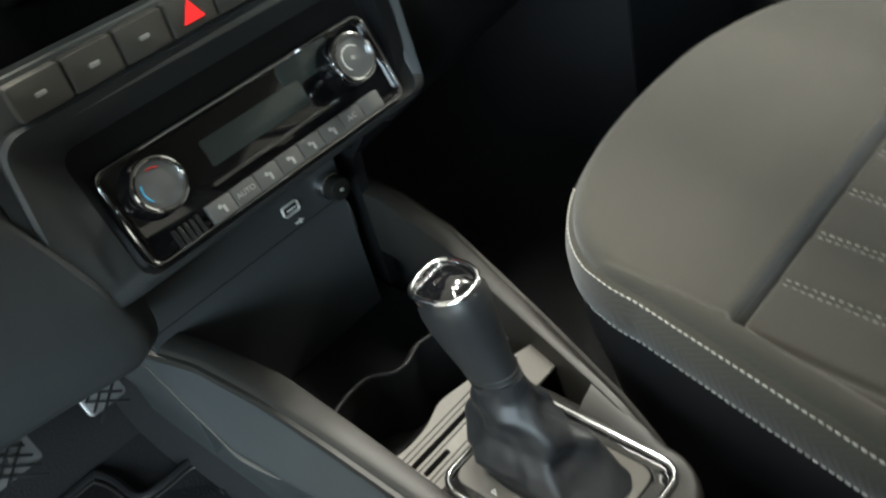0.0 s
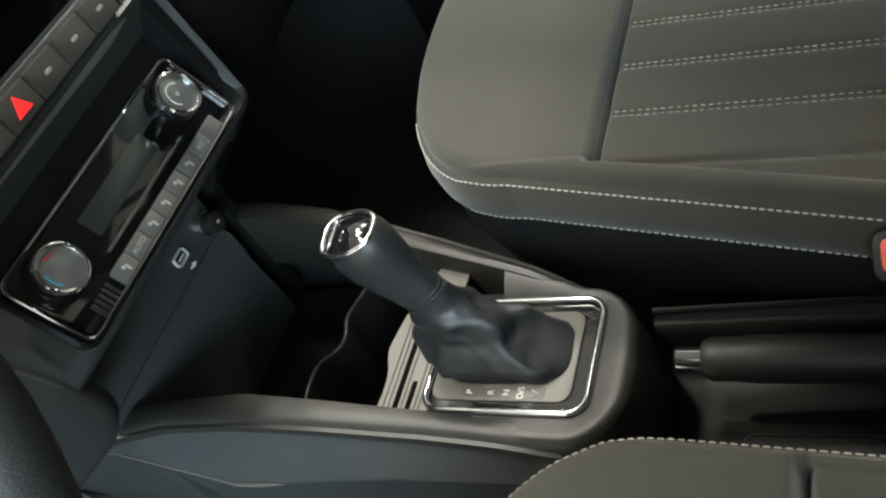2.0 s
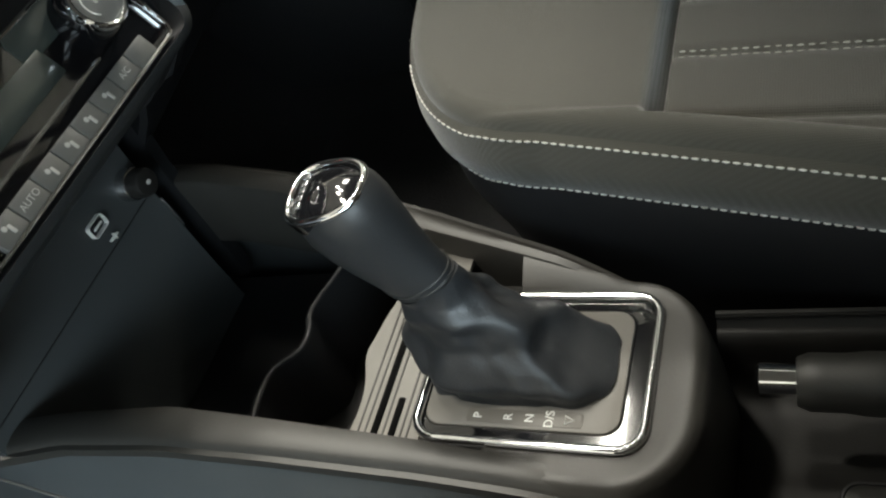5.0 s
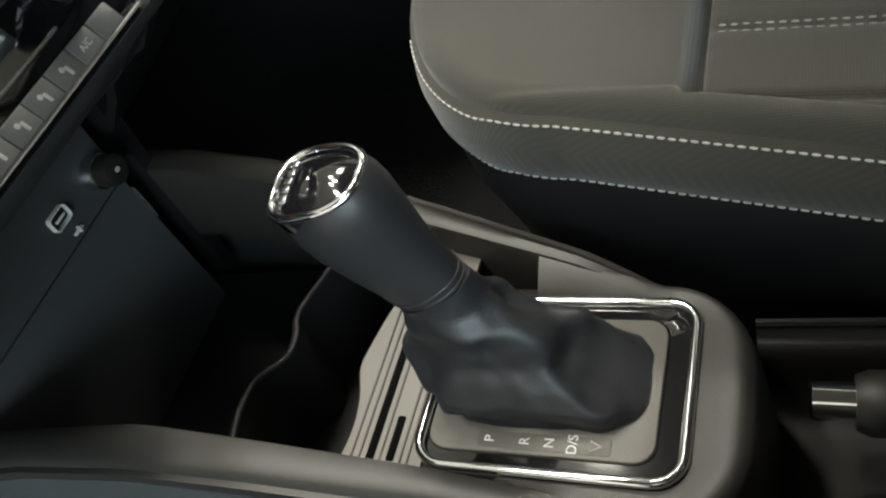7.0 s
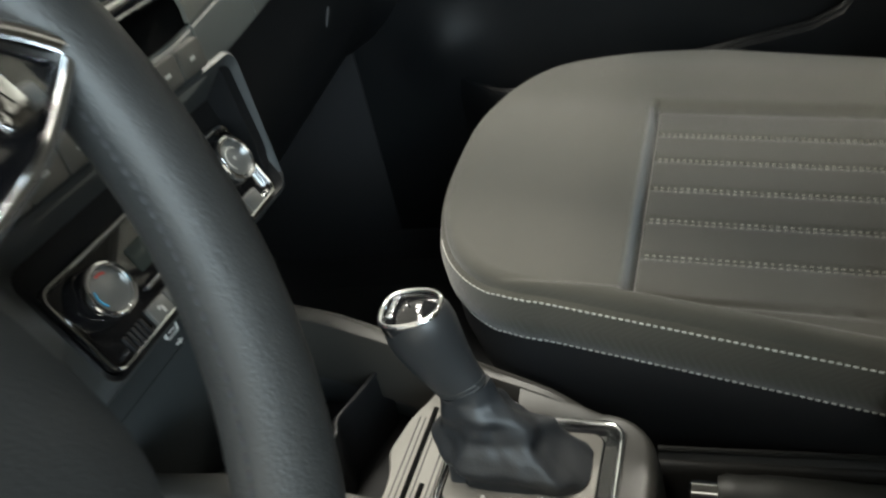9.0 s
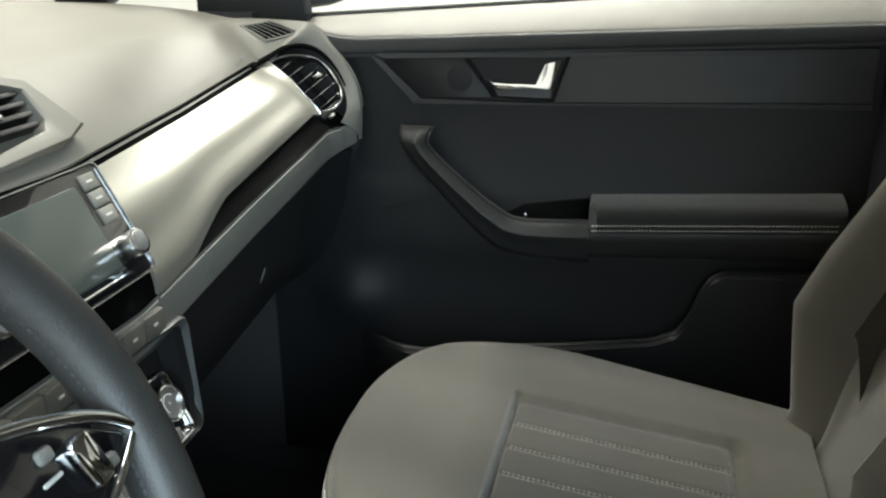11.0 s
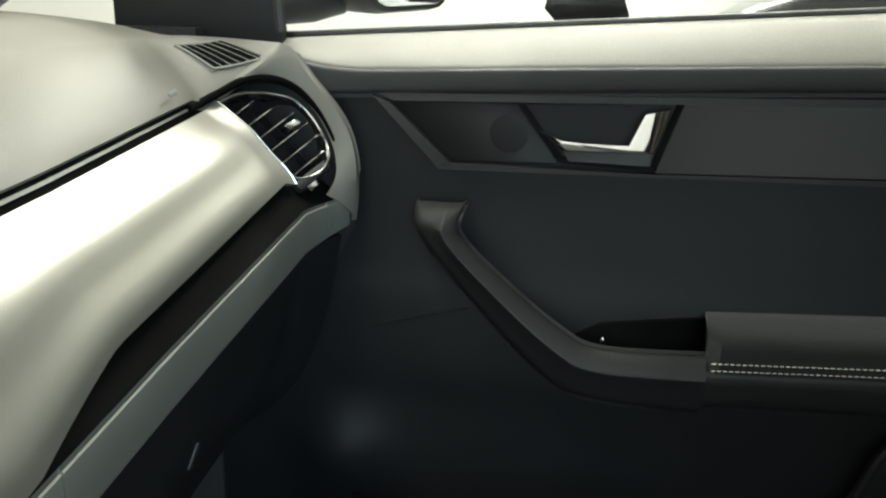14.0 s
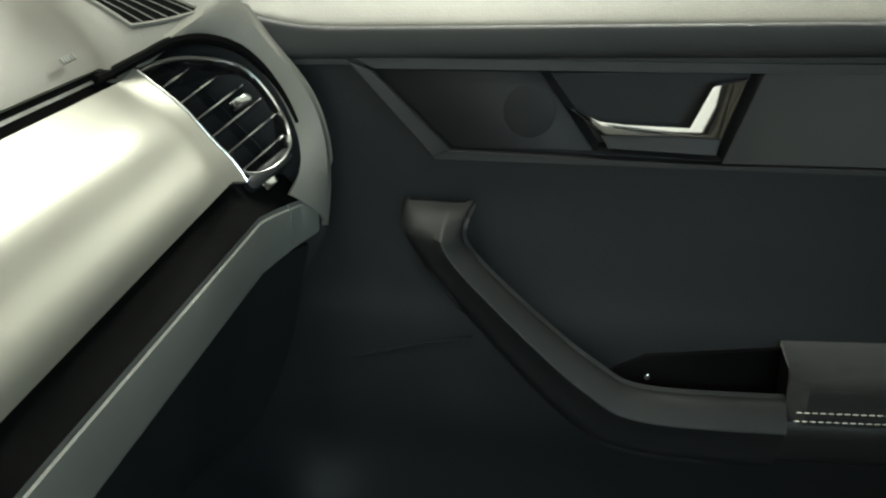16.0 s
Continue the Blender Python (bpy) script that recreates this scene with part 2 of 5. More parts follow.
def disc(r, m, z0, z1, n=28, bevel=0.001):
    return plaque([(r * math.cos(2 * math.pi * k / n), r * math.sin(2 * math.pi * k / n)) for k in range(n)], m, z0, z1, bevel)


def lerp(a, b, f):
    return a + (b - a) * f


def curve_at(table, x):
    """Smoothly read a table of (x, value...) rows."""
    xs = [r[0] for r in table]
    if x <= xs[0]:
        return table[0][1:]
    if x >= xs[-1]:
        return table[-1][1:]
    for a, b in zip(table, table[1:]):
        if a[0] <= x <= b[0]:
            f = (x - a[0]) / (b[0] - a[0])
            return tuple(lerp(p, q, f) for p, q in zip(a[1:], b[1:]))


def spline(points, n):
    """n points along a Catmull-Rom curve through the given ones."""
    pts = [Vector(p) for p in points]
    out = []
    for k in range(n):
        f = k / (n - 1) * (len(pts) - 1)
        i = min(int(f), len(pts) - 2)
        t = f - i
        p0, p1, p2, p3 = pts[max(i - 1, 0)], pts[i], pts[i + 1], pts[min(i + 2, len(pts) - 1)]
        out.append(0.5 * ((2 * p1) + (p2 - p0) * t + (2 * p0 - 5 * p1 + 4 * p2 - p3) * t * t + (3 * p1 - p0 - 3 * p2 + p3) * t ** 3))
    return out


def stitches(points, up, length=0.0036, gap=0.0016, r=0.0007):
    """A row of short raised stitches along a line."""
    pts = [Vector(p) for p in points]
    run = [0.0]
    for a, b in zip(pts, pts[1:]):
        run.append(run[-1] + (b - a).length)

    def at(s):
        for k in range(len(pts) - 1):
            if s <= run[k + 1]:
                return pts[k].lerp(pts[k + 1], (s - run[k]) / max(1e-9, run[k + 1] - run[k]))
        return pts[-1]
    verts, faces = [], []
    s, up = 0.0, Vector(up).normalized()
    while s + length < run[-1]:
        a, b = at(s), at(s + length)
        d = (b - a).normalized()
        w = d.cross(up).normalized() * r
        h = w.cross(d).normalized() * r
        if h.dot(up) < 0:
            h = -h
        o = len(verts)
        mid = (a + b) / 2
        for p, f in ((a, 0.55), (mid, 1.0), (b, 0.55)):
            verts += [p + w * f - h * 0.6, p + h * 1.3 * f, p - w * f - h * 0.6]
        for q in (0, 3):
            faces += [(o + q, o + q + 1, o + q + 4, o + q + 3), (o + q + 1, o + q + 2, o + q + 5, o + q + 4), (o + q + 2, o + q, o + q + 3, o + q + 5)]
        faces += [(o, o + 2, o + 1), (o + 6, o + 7, o + 8)]
        s += length + gap
    bm = bmesh.new()
    data = bpy.data.meshes.new("tmp")
    data.from_pydata([tuple(v) for v in verts], [], faces)
    bm.from_mesh(data)
    bpy.data.meshes.remove(data)
    return bm


def lettering(name, text, size, m, mat, parent, depth=0.0003):
    data = bpy.data.curves.new(name, "FONT")
    data.body, data.size, data.extrude, data.align_x, data.align_y = text, size, depth, "CENTER", "CENTER"
    tmp = new(name + "_outline", data)
    mesh = bpy.data.meshes.new_from_object(tmp)
    bpy.data.objects.remove(tmp)
    mesh.transform(m)
    mesh.materials.append(M[mat])
    ob = new(name, mesh)
    if parent is not None:
        ob.parent = parent
        base, top = Vector((0, 0, 0)), parent
        while top is not None:
            base += top.location
            top = top.parent
        ob.location = -base
    return ob


# ---- the car's floor and shell ----
def floor_pan():
    rows = []
    for x in np.linspace(-0.74, 0.74, 32):
        tunnel = 0.10 * max(0.0, 1 - (abs(x) / 0.045) ** 4)
        rows.append([(x, y, 0.03 + tunnel + max(0.0, y - 0.64) * 1.6) for y in np.linspace(-1.2, 0.80, 40)])
    bm = sheet(rows, 0.03, out=(0, 0, 1))
    return tagged(part("floor", bm, "carpet"), "black carpet over the car's floor and tunnel", "carpet", kind="structure")


floor_pan()


def shell():
    rows = [[(x, y, z - 0.05 * (x / 0.6) ** 2) for x in np.linspace(-0.62, 0.62, 12)] for y, z in ((0.14, 1.18), (-0.2, 1.24), (-0.7, 1.25), (-1.2, 1.22), (-1.5, 1.12))]
    ob = part("ceiling", sheet(rows, 0.03, out=(0, 0, -1)), "headliner")
    tagged(ob, "pale cloth headliner of the car's roof", "headliner", kind="structure")
    for side in (-1, 1):
        bm = tube([(side * 0.73, 0.72, 0.86), (side * 0.69, 0.42, 1.03), (side * 0.61, 0.13, 1.17)], 0.045, 10)
        tagged(part("pillar", bm, "dark"), "dark windscreen pillar", "pillar", kind="structure")
        bm = tube([(side * 0.73, -0.53, 0.05), (side * 0.72, -0.54, 0.85), (side * 0.61, -0.55, 1.19)], 0.05, 10)
        tagged(part("pillar", bm, "dark"), "dark door pillar", "pillar", kind="structure")
        bm = tube([(side * 0.62, 0.13, 1.17), (side * 0.62, -0.6, 1.2), (side * 0.62, -1.4, 1.1)], 0.03, 8)
        tagged(part("trim", bm, "headliner"), "pale roof rail trim", "trim", kind="structure")
    bm = sheet([[(x, -1.42, z) for x in np.linspace(-0.74, 0.74, 6)] for z in (0.0, 0.4, 0.8)], 0.05, out=(0, 1, 0))
    tagged(part("wall_rear", bm, "dark"), "dark bulkhead behind the seats", "wall", kind="structure")
    # the bulkhead's near-black colour stands for the footwells' shade
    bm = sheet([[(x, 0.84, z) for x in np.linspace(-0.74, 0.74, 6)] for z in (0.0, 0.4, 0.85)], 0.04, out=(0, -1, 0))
    tagged(part("wall_front", bm, "hollow_shade"), "bulkhead in front of the footwells, their shade put in near-black", "wall", kind="structure")


shell()


# ---- dashboard ----
def top_edge(x):
    """Upper rear edge of the trim band: y, z."""
    return curve_at(((-0.75, 0.33, 0.765), (-0.3, 0.30, 0.757), (0.1, 0.297, 0.746), (0.35, 0.322, 0.756), (0.62, 0.350, 0.772), (0.64, 0.345, 0.784), (0.665, 0.326, 0.806), (0.69, 0.300, 0.829)), x)


def low_edge(x):
    """Lower rear edge of the trim band: y, z."""
    return curve_at(((-0.75, 0.27, 0.70), (-0.3, 0.25, 0.665), (0.1, 0.246, 0.655), (0.35, 0.261, 0.679), (0.62, 0.275, 0.707), (0.69, 0.246, 0.690)), x)


def belt_edge(x):
    return curve_at(((-0.75, 0.27, 0.665), (-0.3, 0.248, 0.628), (0.1, 0.242, 0.625), (0.35, 0.251, 0.652), (0.62, 0.255, 0.682), (0.66, 0.246, 0.681), (0.69, 0.237, 0.680)), x)


def dashboard():
    dash = thing("dashboard", "grey car dashboard with a satin silver trim band", "dashboard", at=(0, 0.45, 0.7))
    xs = list(np.linspace(-0.75, 0.585, 46)) + list(np.linspace(0.594, 0.69, 18))
    rows = []
    for x in xs:
        ty, tz = top_edge(x)
        lift = min(1.0, max(0.0, (0.64 - x) / 0.04))
        ty, tz = ty + 0.005 * lift, tz + 0.012 * lift
        line = [(ty + 0.010, tz - 0.002), (ty + 0.0005, tz)]
        for k in range(1, 6):
            f = k / 5
            line.append((lerp(ty, 0.43, f), lerp(tz, 0.834, 1 - (1 - f) ** 2.0)))
        line += [(0.50, 0.845), (0.62, 0.853), (0.80, 0.856)]
        pts = spline([(x, a, b) for a, b in line], 28)
        rows.append(pts)
    part("top_pad", sheet(rows, 0.006, out=(0, -0.5, 1)), "pad", dash, "pale grey soft-touch upper pad")
    # reveal under the pad, near-black to carry the groove's shade
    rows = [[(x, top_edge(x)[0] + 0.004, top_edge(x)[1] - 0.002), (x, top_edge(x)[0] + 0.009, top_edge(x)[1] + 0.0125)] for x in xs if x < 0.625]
    part("reveal", sheet(rows, 0.003, out=(0, -1, 0)), "hollow_shade", dash, "groove between pad and trim, its shade put in near-black")

    # satin trim band on the passenger's side, softly bulging
    rows = []
    for x in np.linspace(0.133, 0.632, 42):
        (ty, tz), (ly, lz) = top_edge(x), low_edge(x)
        if x < 0.310:
            f = min(1.0, (0.310 - x) / 0.095)
            ly, lz = ly - 0.004 * f, lerp(lz, belt_edge(x)[1] + 0.0015, f ** 1.25)
        line = []
        for k in range(13):
            f = k / 12
            bulge = (0.0115 * math.sin(math.pi * f) ** 0.8 + 0.0018 * math.sin(4 * math.pi * f)) * (0.45 + 0.55 * min(1.0, (0.632 - x) / 0.09))
            line.append((x, lerp(ly, ty, f) - 0.8 * bulge, lerp(lz, tz, f) + 0.45 * bulge))
        rows.append(line)
    part("trim_panel", sheet(rows, 0.004, out=(0, -1, 0.4)), "trim", dash, "satin silver trim panel")
    part("trim_edge", tube([Vector(p) + Vector((0.001, -0.0005, 0.0003)) for p in rows[-1]], 0.0009, 8), "satin", dash, "bright edge of the trim panel")

    # recess between trim and belt, its shade put in the near-black colour
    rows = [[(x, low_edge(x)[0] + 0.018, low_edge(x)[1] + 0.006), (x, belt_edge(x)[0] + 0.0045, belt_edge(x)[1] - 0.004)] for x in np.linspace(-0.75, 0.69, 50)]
    part("recess", sheet(rows, 0.004, out=(0, -1, 0)), "hollow_shade", dash, "recess below the trim, its shade put in near-black")

    # belt strip, in pieces with fine joints
    for a, b in ((-0.75, -0.135), (-0.131, 0.129), (0.133, 0.2285), (0.230, 0.654), (0.6555, 0.69)):
        rows = []
        for x in np.linspace(a, b, 24):
            y, z = belt_edge(x)
            h = 1 - 0.28 * max(0.0, (x - 0.62) / 0.07)
            rows.append([(x, y + 0.004, z - 0.010), (x, y + 0.0014, z - 0.0030), (x, y + 0.0004, z - 0.0012), (x, y - 0.0006, z - 0.0024), (x, y - 0.0010, z - 0.036 * h), (x, y + 0.0005, z - 0.0395 * h), (x, y + 0.012, z - 0.0405 * h)])
        part("belt_strip", sheet(rows, 0.003, out=(0, -1, 0)), "strip", dash, "mid-grey plastic belt strip")

    # lower face with the glove box on the passenger's side
    rows = []
    for x in np.linspace(0.150, 0.69, 26):
        y, z = belt_edge(x)
        rows.append(spline([(x, y + 0.008, z - 0.039), (x, y + 0.012, z - 0.06), (x, y + 0.03, z - 0.14), (x, y + 0.07, z - 0.22), (x, y + 0.15, z - 0.28), (x, y + 0.28, z - 0.31)], 16))
    part("glove_box_lid", sheet(rows, 0.006, out=(0, -1, -0.3)), "dark", dash, "dark grained glove box lid")
    seam = [(0.262, 0.262, 0.610), (0.268, 0.264, 0.590), (0.272, 0.278, 0.535), (0.272, 0.305, 0.470), (0.272, 0.345, 0.415)]
    part("lid_joint", tube(spline([(a, b - 0.001, c) for a, b, c in seam], 16), 0.0022, 6), "black", dash)
    part("lid_catch", plaque(rounded(0.006, 0.022, 0.002), frame_of((0.4205, 0.2780, 0.535), (1, 0, 0), (0, -0.96, -0.28)) @ pose(0, 0, 0, 0, 0, -18), -0.003, 0.0015, 0.001), "endface", dash, "small grey glove box catch")
    # knee panel on the driver's side: a full, rounded form whose end overlaps the stack
    profile = spline([(-0.149, 0.260, 0.602), (-0.140, 0.243, 0.570), (-0.128, 0.233, 0.540), (-0.110, 0.227, 0.490), (-0.100, 0.227, 0.452), (-0.099, 0.230, 0.425), (-0.106, 0.240, 0.406), (-0.120, 0.265, 0.397), (-0.130, 0.33, 0.393), (-0.134, 0.46, 0.396)], 30)
    rows = []
    for s in list(np.linspace(0, 0.94, 22)) + [0.965, 0.982, 0.993, 1.0]:
        back = 0.030 * max(0.0, (s - 0.955) / 0.045) ** 2
        bow = 0.05 * (1 - s) ** 0.45
        rows.append([(lerp(-0.75, p.x, s), p.y + back + 0.3 * bow, p.z + bow) for p in profile])
    part("knee_panel", sheet(rows, 0.006, out=(0, -1, -0.3)), "stack", dash, "dark rounded panel below the steering column")
    # end face that wraps round the side vent
    inner = spline([(0.630, 0.347, 0.782), (0.660, 0.325, 0.795), (0.684, 0.296, 0.788), (0.690, 0.270, 0.764), (0.688, 0.252, 0.732), (0.676, 0.245, 0.706), (0.664, 0.250, 0.688)], 30)
    outer = spline([(0.634, 0.348, 0.780), (0.665, 0.326, 0.808), (0.690, 0.300, 0.829), (0.693, 0.270, 0.795), (0.695, 0.243, 0.761), (0.697, 0.231, 0.728), (0.697, 0.228, 0.690), (0.697, 0.231, 0.656)], 30)
    rows = [[p, p.lerp(q, 0.3) + Vector((-0.002, -0.004, 0.001)), p.lerp(q, 0.7) + Vector((-0.002, -0.005, 0.001)), q, q + Vector((0.002, 0.02, -0.004))] for p, q in zip(inner, outer)]
    part("end_face", sheet(rows, 0.003, out=(-0.5, -1, 0)), "pad", dash, "grey end face round the side vent")
    # a near-black tube paints the shaded groove over the vent
    arch = [Vector((x, top_edge(x)[0] + 0.005, top_edge(x)[1] + 0.006)) for x in (0.590, 0.605, 0.618)] + [p + Vector((0.001, -0.0022, 0.0025)) for p in inner[1:22:3]]
    part("arch_groove", tube(spline(arch, 30), [0.0040] * 22 + [lerp(0.0040, 0.0015, k / 7) for k in range(8)], 8), "hollow_shade", dash, "near-black tube for the shaded groove arching over the side vent")
    line = [(0.40, 0.828), (0.30, 0.822), (0.268, 0.790), (0.245, 0.755), (0.235, 0.72), (0.231, 0.69), (0.233, 0.650), (0.272, 0.569), (0.355, 0.485), (0.50, 0.40), (0.62, 0.5), (0.6, 0.82)]
    part("end_cap", loft([[(0.6960, a, b) for a, b in line], [(0.7005, a + 0.006, b) for a, b in line]]), "dark", dash, "dark side cap")
    return dash


dash = dashboard()


def side_vent():
    m = frame_of((0.6530, 0.2967, 0.7377), (0.833, -0.392, 0.390), (-0.553, -0.591, 0.588))
    rim = [Vector((p.x, p.y)) for p in spline([(a, b, 0) for a, b in ((-0.0287, 0.0635), (-0.005, 0.0625), (0.020, 0.053), (0.0475, 0.029), (0.0515, 0.000), (0.0435, -0.029), (0.028, -0.046), (0.004, -0.048), (-0.0158, -0.034), (-0.0205, 0.016), (-0.0287, 0.0635))], 60)][:-1]
    c = Vector((0.012, 0.006))
    inner = [c + (p - c) * 0.93 for p in rim]
    vent = part("vent", ring_plate(rim, inner, m, -0.012, 0.003, 0.0012), "satin", dash, "side air vent with a bright frame and satin slats")
    part("frame_bead", tube([m @ Vector((q.x, q.y, 0.0028)) for q in (c + (p - c) * 0.968 for p in rim)], 0.0017, 8, ring=True, cap=False), "satin", vent, "bright rounded frame edge")
    part("backing", plaque([c + (p - c) * 0.95 for p in rim], m, -0.045, -0.036), "black", vent)
    part("shaft", loft([[m @ Vector((p.x, p.y, z)) for p in (c + (q - c) * 0.93 for q in rim)] for z in (-0.04, -0.004)], cap=False), "black", vent)
    # slats run across the car
    for k, (a, b) in enumerate(((-0.019, 0.016), (-0.0175, 0.031), (-0.0155, 0.041), (-0.014, 0.045), (-0.0128, 0.044), (-0.012, 0.036))):
        v = 0.0450 - 0.0158 * k
        part("slat", plaque([(a, v - 0.0006), (b, v + 0.0004), (b, v + 0.0016), (a, v + 0.0006)], m, -0.018, -0.0015, 0.0004), "satin", vent, "thin satin slat")
    for u in (0.004, 0.026):
        part("vane", plaque(rounded(0.0012, 0.075, 0.0005, 2), m @ Matrix.Translation((u, 0.002, 0)), -0.034, -0.020, 0.0004), "dark", vent)
    s1 = m @ Matrix.Translation((0.027, 0.0045, 0)) @ pose(0, 0, 0, 0, 0, -6)
    part("slider", plaque(rounded(0.018, 0.0075, 0.003), s1, -0.004, 0.006, 0.002), "chrome", vent, "small chrome slider")
    part("thumb_wheel", plaque(rounded(0.046, 0.010, 0.004), m @ Matrix.Translation((0.0045, -0.0455, 0)), -0.01, 0.004, 0.002), "dark", vent, "dark thumb wheel")
    part("tab", plaque(rounded(0.014, 0.006, 0.002), m @ Matrix.Translation((-0.003, -0.0535, 0)), -0.01, 0.003, 0.0015), "chrome", vent, "small bright tab")
    # grille let into the top of the pad, following its curve
    pad = next(o for o in dash.children if o.name.startswith("top_pad")).data
    tree = BVHTree.FromPolygons([v.co for v in pad.vertices], [tuple(p.vertices) for p in pad.polygons])
    nrm = Vector((-0.55, -0.40, 0.72)).normalized()
    a, b, c2, d2 = (Vector(p) for p in ((0.6450, 0.390, 0.8290), (0.6390, 0.3480, 0.8180), (0.6710, 0.3110, 0.8215), (0.6720, 0.3550, 0.8420)))

    def on_pad(u, v, lift):
        p = a.lerp(b, v).lerp(d2.lerp(c2, v), u)
        hit = tree.ray_cast(p + nrm * 0.06, -nrm, 0.12)[0]
        return (hit if hit is not None else p) + nrm * lift
    ob = thing("defroster_grille", "small dark slotted grille in the dash top", "air vent", at=(0.650, 0.356, 0.825))
    # near-black patch on the pad for the shade in the grille's openings
    part("backing", sheet([[on_pad(u, v, 0.0012) for v in np.linspace(0, 1, 7)] for u in np.linspace(0, 1, 15)], 0.002, out=nrm), "hollow_shade", ob)
    ring = [on_pad(u, 0, 0.001) for u in np.linspace(0, 1, 14)] + [on_pad(1, v, 0.001) for v in np.linspace(0.1, 1, 8)] + [on_pad(u, 1, 0.001) for u in np.linspace(0.93, 0, 14)] + [on_pad(0, v, 0.001) for v in np.linspace(0.9, 0.1, 8)]
    part("frame", tube(ring, 0.0016, 6, up=nrm, ring=True, cap=False), "pad", ob)
    for k in range(5):
        u = 0.13 + 0.175 * k
        part("slat", sheet([[on_pad(u + 0.05 * v - 0.007, v, 0.0020), on_pad(u + 0.05 * v + 0.007, v, 0.0024)] for v in np.linspace(0.04, 0.96, 7)], 0.0015, out=nrm), "strip", ob)
    m3 = frame_of((0.5596, 0.3492, 0.7934), (0.98, 0.19, 0.05), (0.08, -0.78, 0.62))
    for k in range(5):
        part("embossed_mark", plaque(rounded(0.0026, 0.0042, 0.0006, 2), m3 @ Matrix.Translation((-0.008 + 0.004 * k, 0, 0)), -0.001, 0.0005, 0.0003), "strip", dash)


side_vent()


# ---- centre stack ----
def climate_pose():
    return frame_of((0.0225, 0.2488, 0.5127), (1, 0, 0), (0, -0.906, 0.423))


def stack():
    ob = thing("centre_stack", "dark plastic centre stack with a slanted storage back", "centre console", at=(0.01, 0.3, 0.3))
    # surround of the climate panel
    # the climate panel lies in a slanting recess of this surround
    m = climate_pose()
    outer = [(p[0] * (1.04 - 0.5 * p[1]) + 0.0165, p[1] + 0.531) for p in rounded(0.300, 0.134, 0.014)]
    inner = [m @ Vector((a + 0.004, b - 0.003, 0.0)) for a, b in rounded(0.2385, 0.0725, 0.009)]
    lip = [m @ Vector((a * (1.125 if a > 0 else 1.05) + 0.003, b * 1.06 + (0.014 if b > 0 else -0.003), 0.0045)) for a, b in rounded(0.2385, 0.0725, 0.011)]
    near = [p.lerp(Vector((a, 0.2385, b)), 0.35) - Vector((0, 0.001, 0)) for p, (a, b) in zip(lip, outer)]
    part("surround", loft([[(a, 0.27, b) for a, b in outer], [(a, 0.2400, b) for a, b in outer], [((a - 0.0165) * 0.985 + 0.0165, 0.2375, (b - 0.531) * 0.97 + 0.531) for a, b in outer], near, lip], cap=False), "stack", ob, "dark surround of the climate panel")
    part("reveal", loft([lip, inner], cap=False), "inset", ob, "black sloping recess round the climate panel")
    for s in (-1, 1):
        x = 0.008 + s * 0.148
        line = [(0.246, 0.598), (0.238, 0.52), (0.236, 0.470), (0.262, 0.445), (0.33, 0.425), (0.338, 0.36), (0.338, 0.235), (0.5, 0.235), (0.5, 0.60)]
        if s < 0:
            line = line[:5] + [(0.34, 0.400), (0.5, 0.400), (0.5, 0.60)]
        # right cheek takes a darker plastic to carry the passenger footwell's shade
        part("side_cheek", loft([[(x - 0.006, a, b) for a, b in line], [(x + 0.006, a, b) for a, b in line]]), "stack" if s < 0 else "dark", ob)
    # slanted lower panel with the sockets
    rows = [[(x, a, b) for x in np.linspace(left, 0.131, 8)] for a, b, left in ((0.2385, 0.466, -0.134), (0.262, 0.449, -0.134), (0.32, 0.434, -0.134), (0.333, 0.428, -0.134), (0.335, 0.395, -0.130), (0.3355, 0.364, -0.092), (0.3385, 0.3615, -0.088), (0.3375, 0.30, -0.088), (0.336, 0.222, -0.088))]
    part("lower_panel", sheet(rows, 0.006, out=(0, -1, -0.4)), "stack", ob, "slanted dark panel above the storage tray")
    # black sheet put where the gap beside the panel lies in shade
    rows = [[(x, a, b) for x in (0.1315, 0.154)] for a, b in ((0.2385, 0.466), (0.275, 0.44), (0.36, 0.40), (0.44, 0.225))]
    part("side_gap_shade", sheet(rows, 0.004, out=(0, -1, -0.4)), "black", ob)
    part("panel_lip", tube([(-0.090, 0.3365, 0.3635), (0.0, 0.3365, 0.3635), (0.130, 0.3365, 0.3635)], 0.0012, 6), "dark", ob, "fine ridge across the slanted panel")
    part("panel_edge", tube([(0.1312, 0.3370, 0.352), (0.1312, 0.3365, 0.340), (0.1312, 0.336, 0.322)], 0.0012, 6), "satin", ob, "short satin strip along the panel edge")
    return ob


stack()


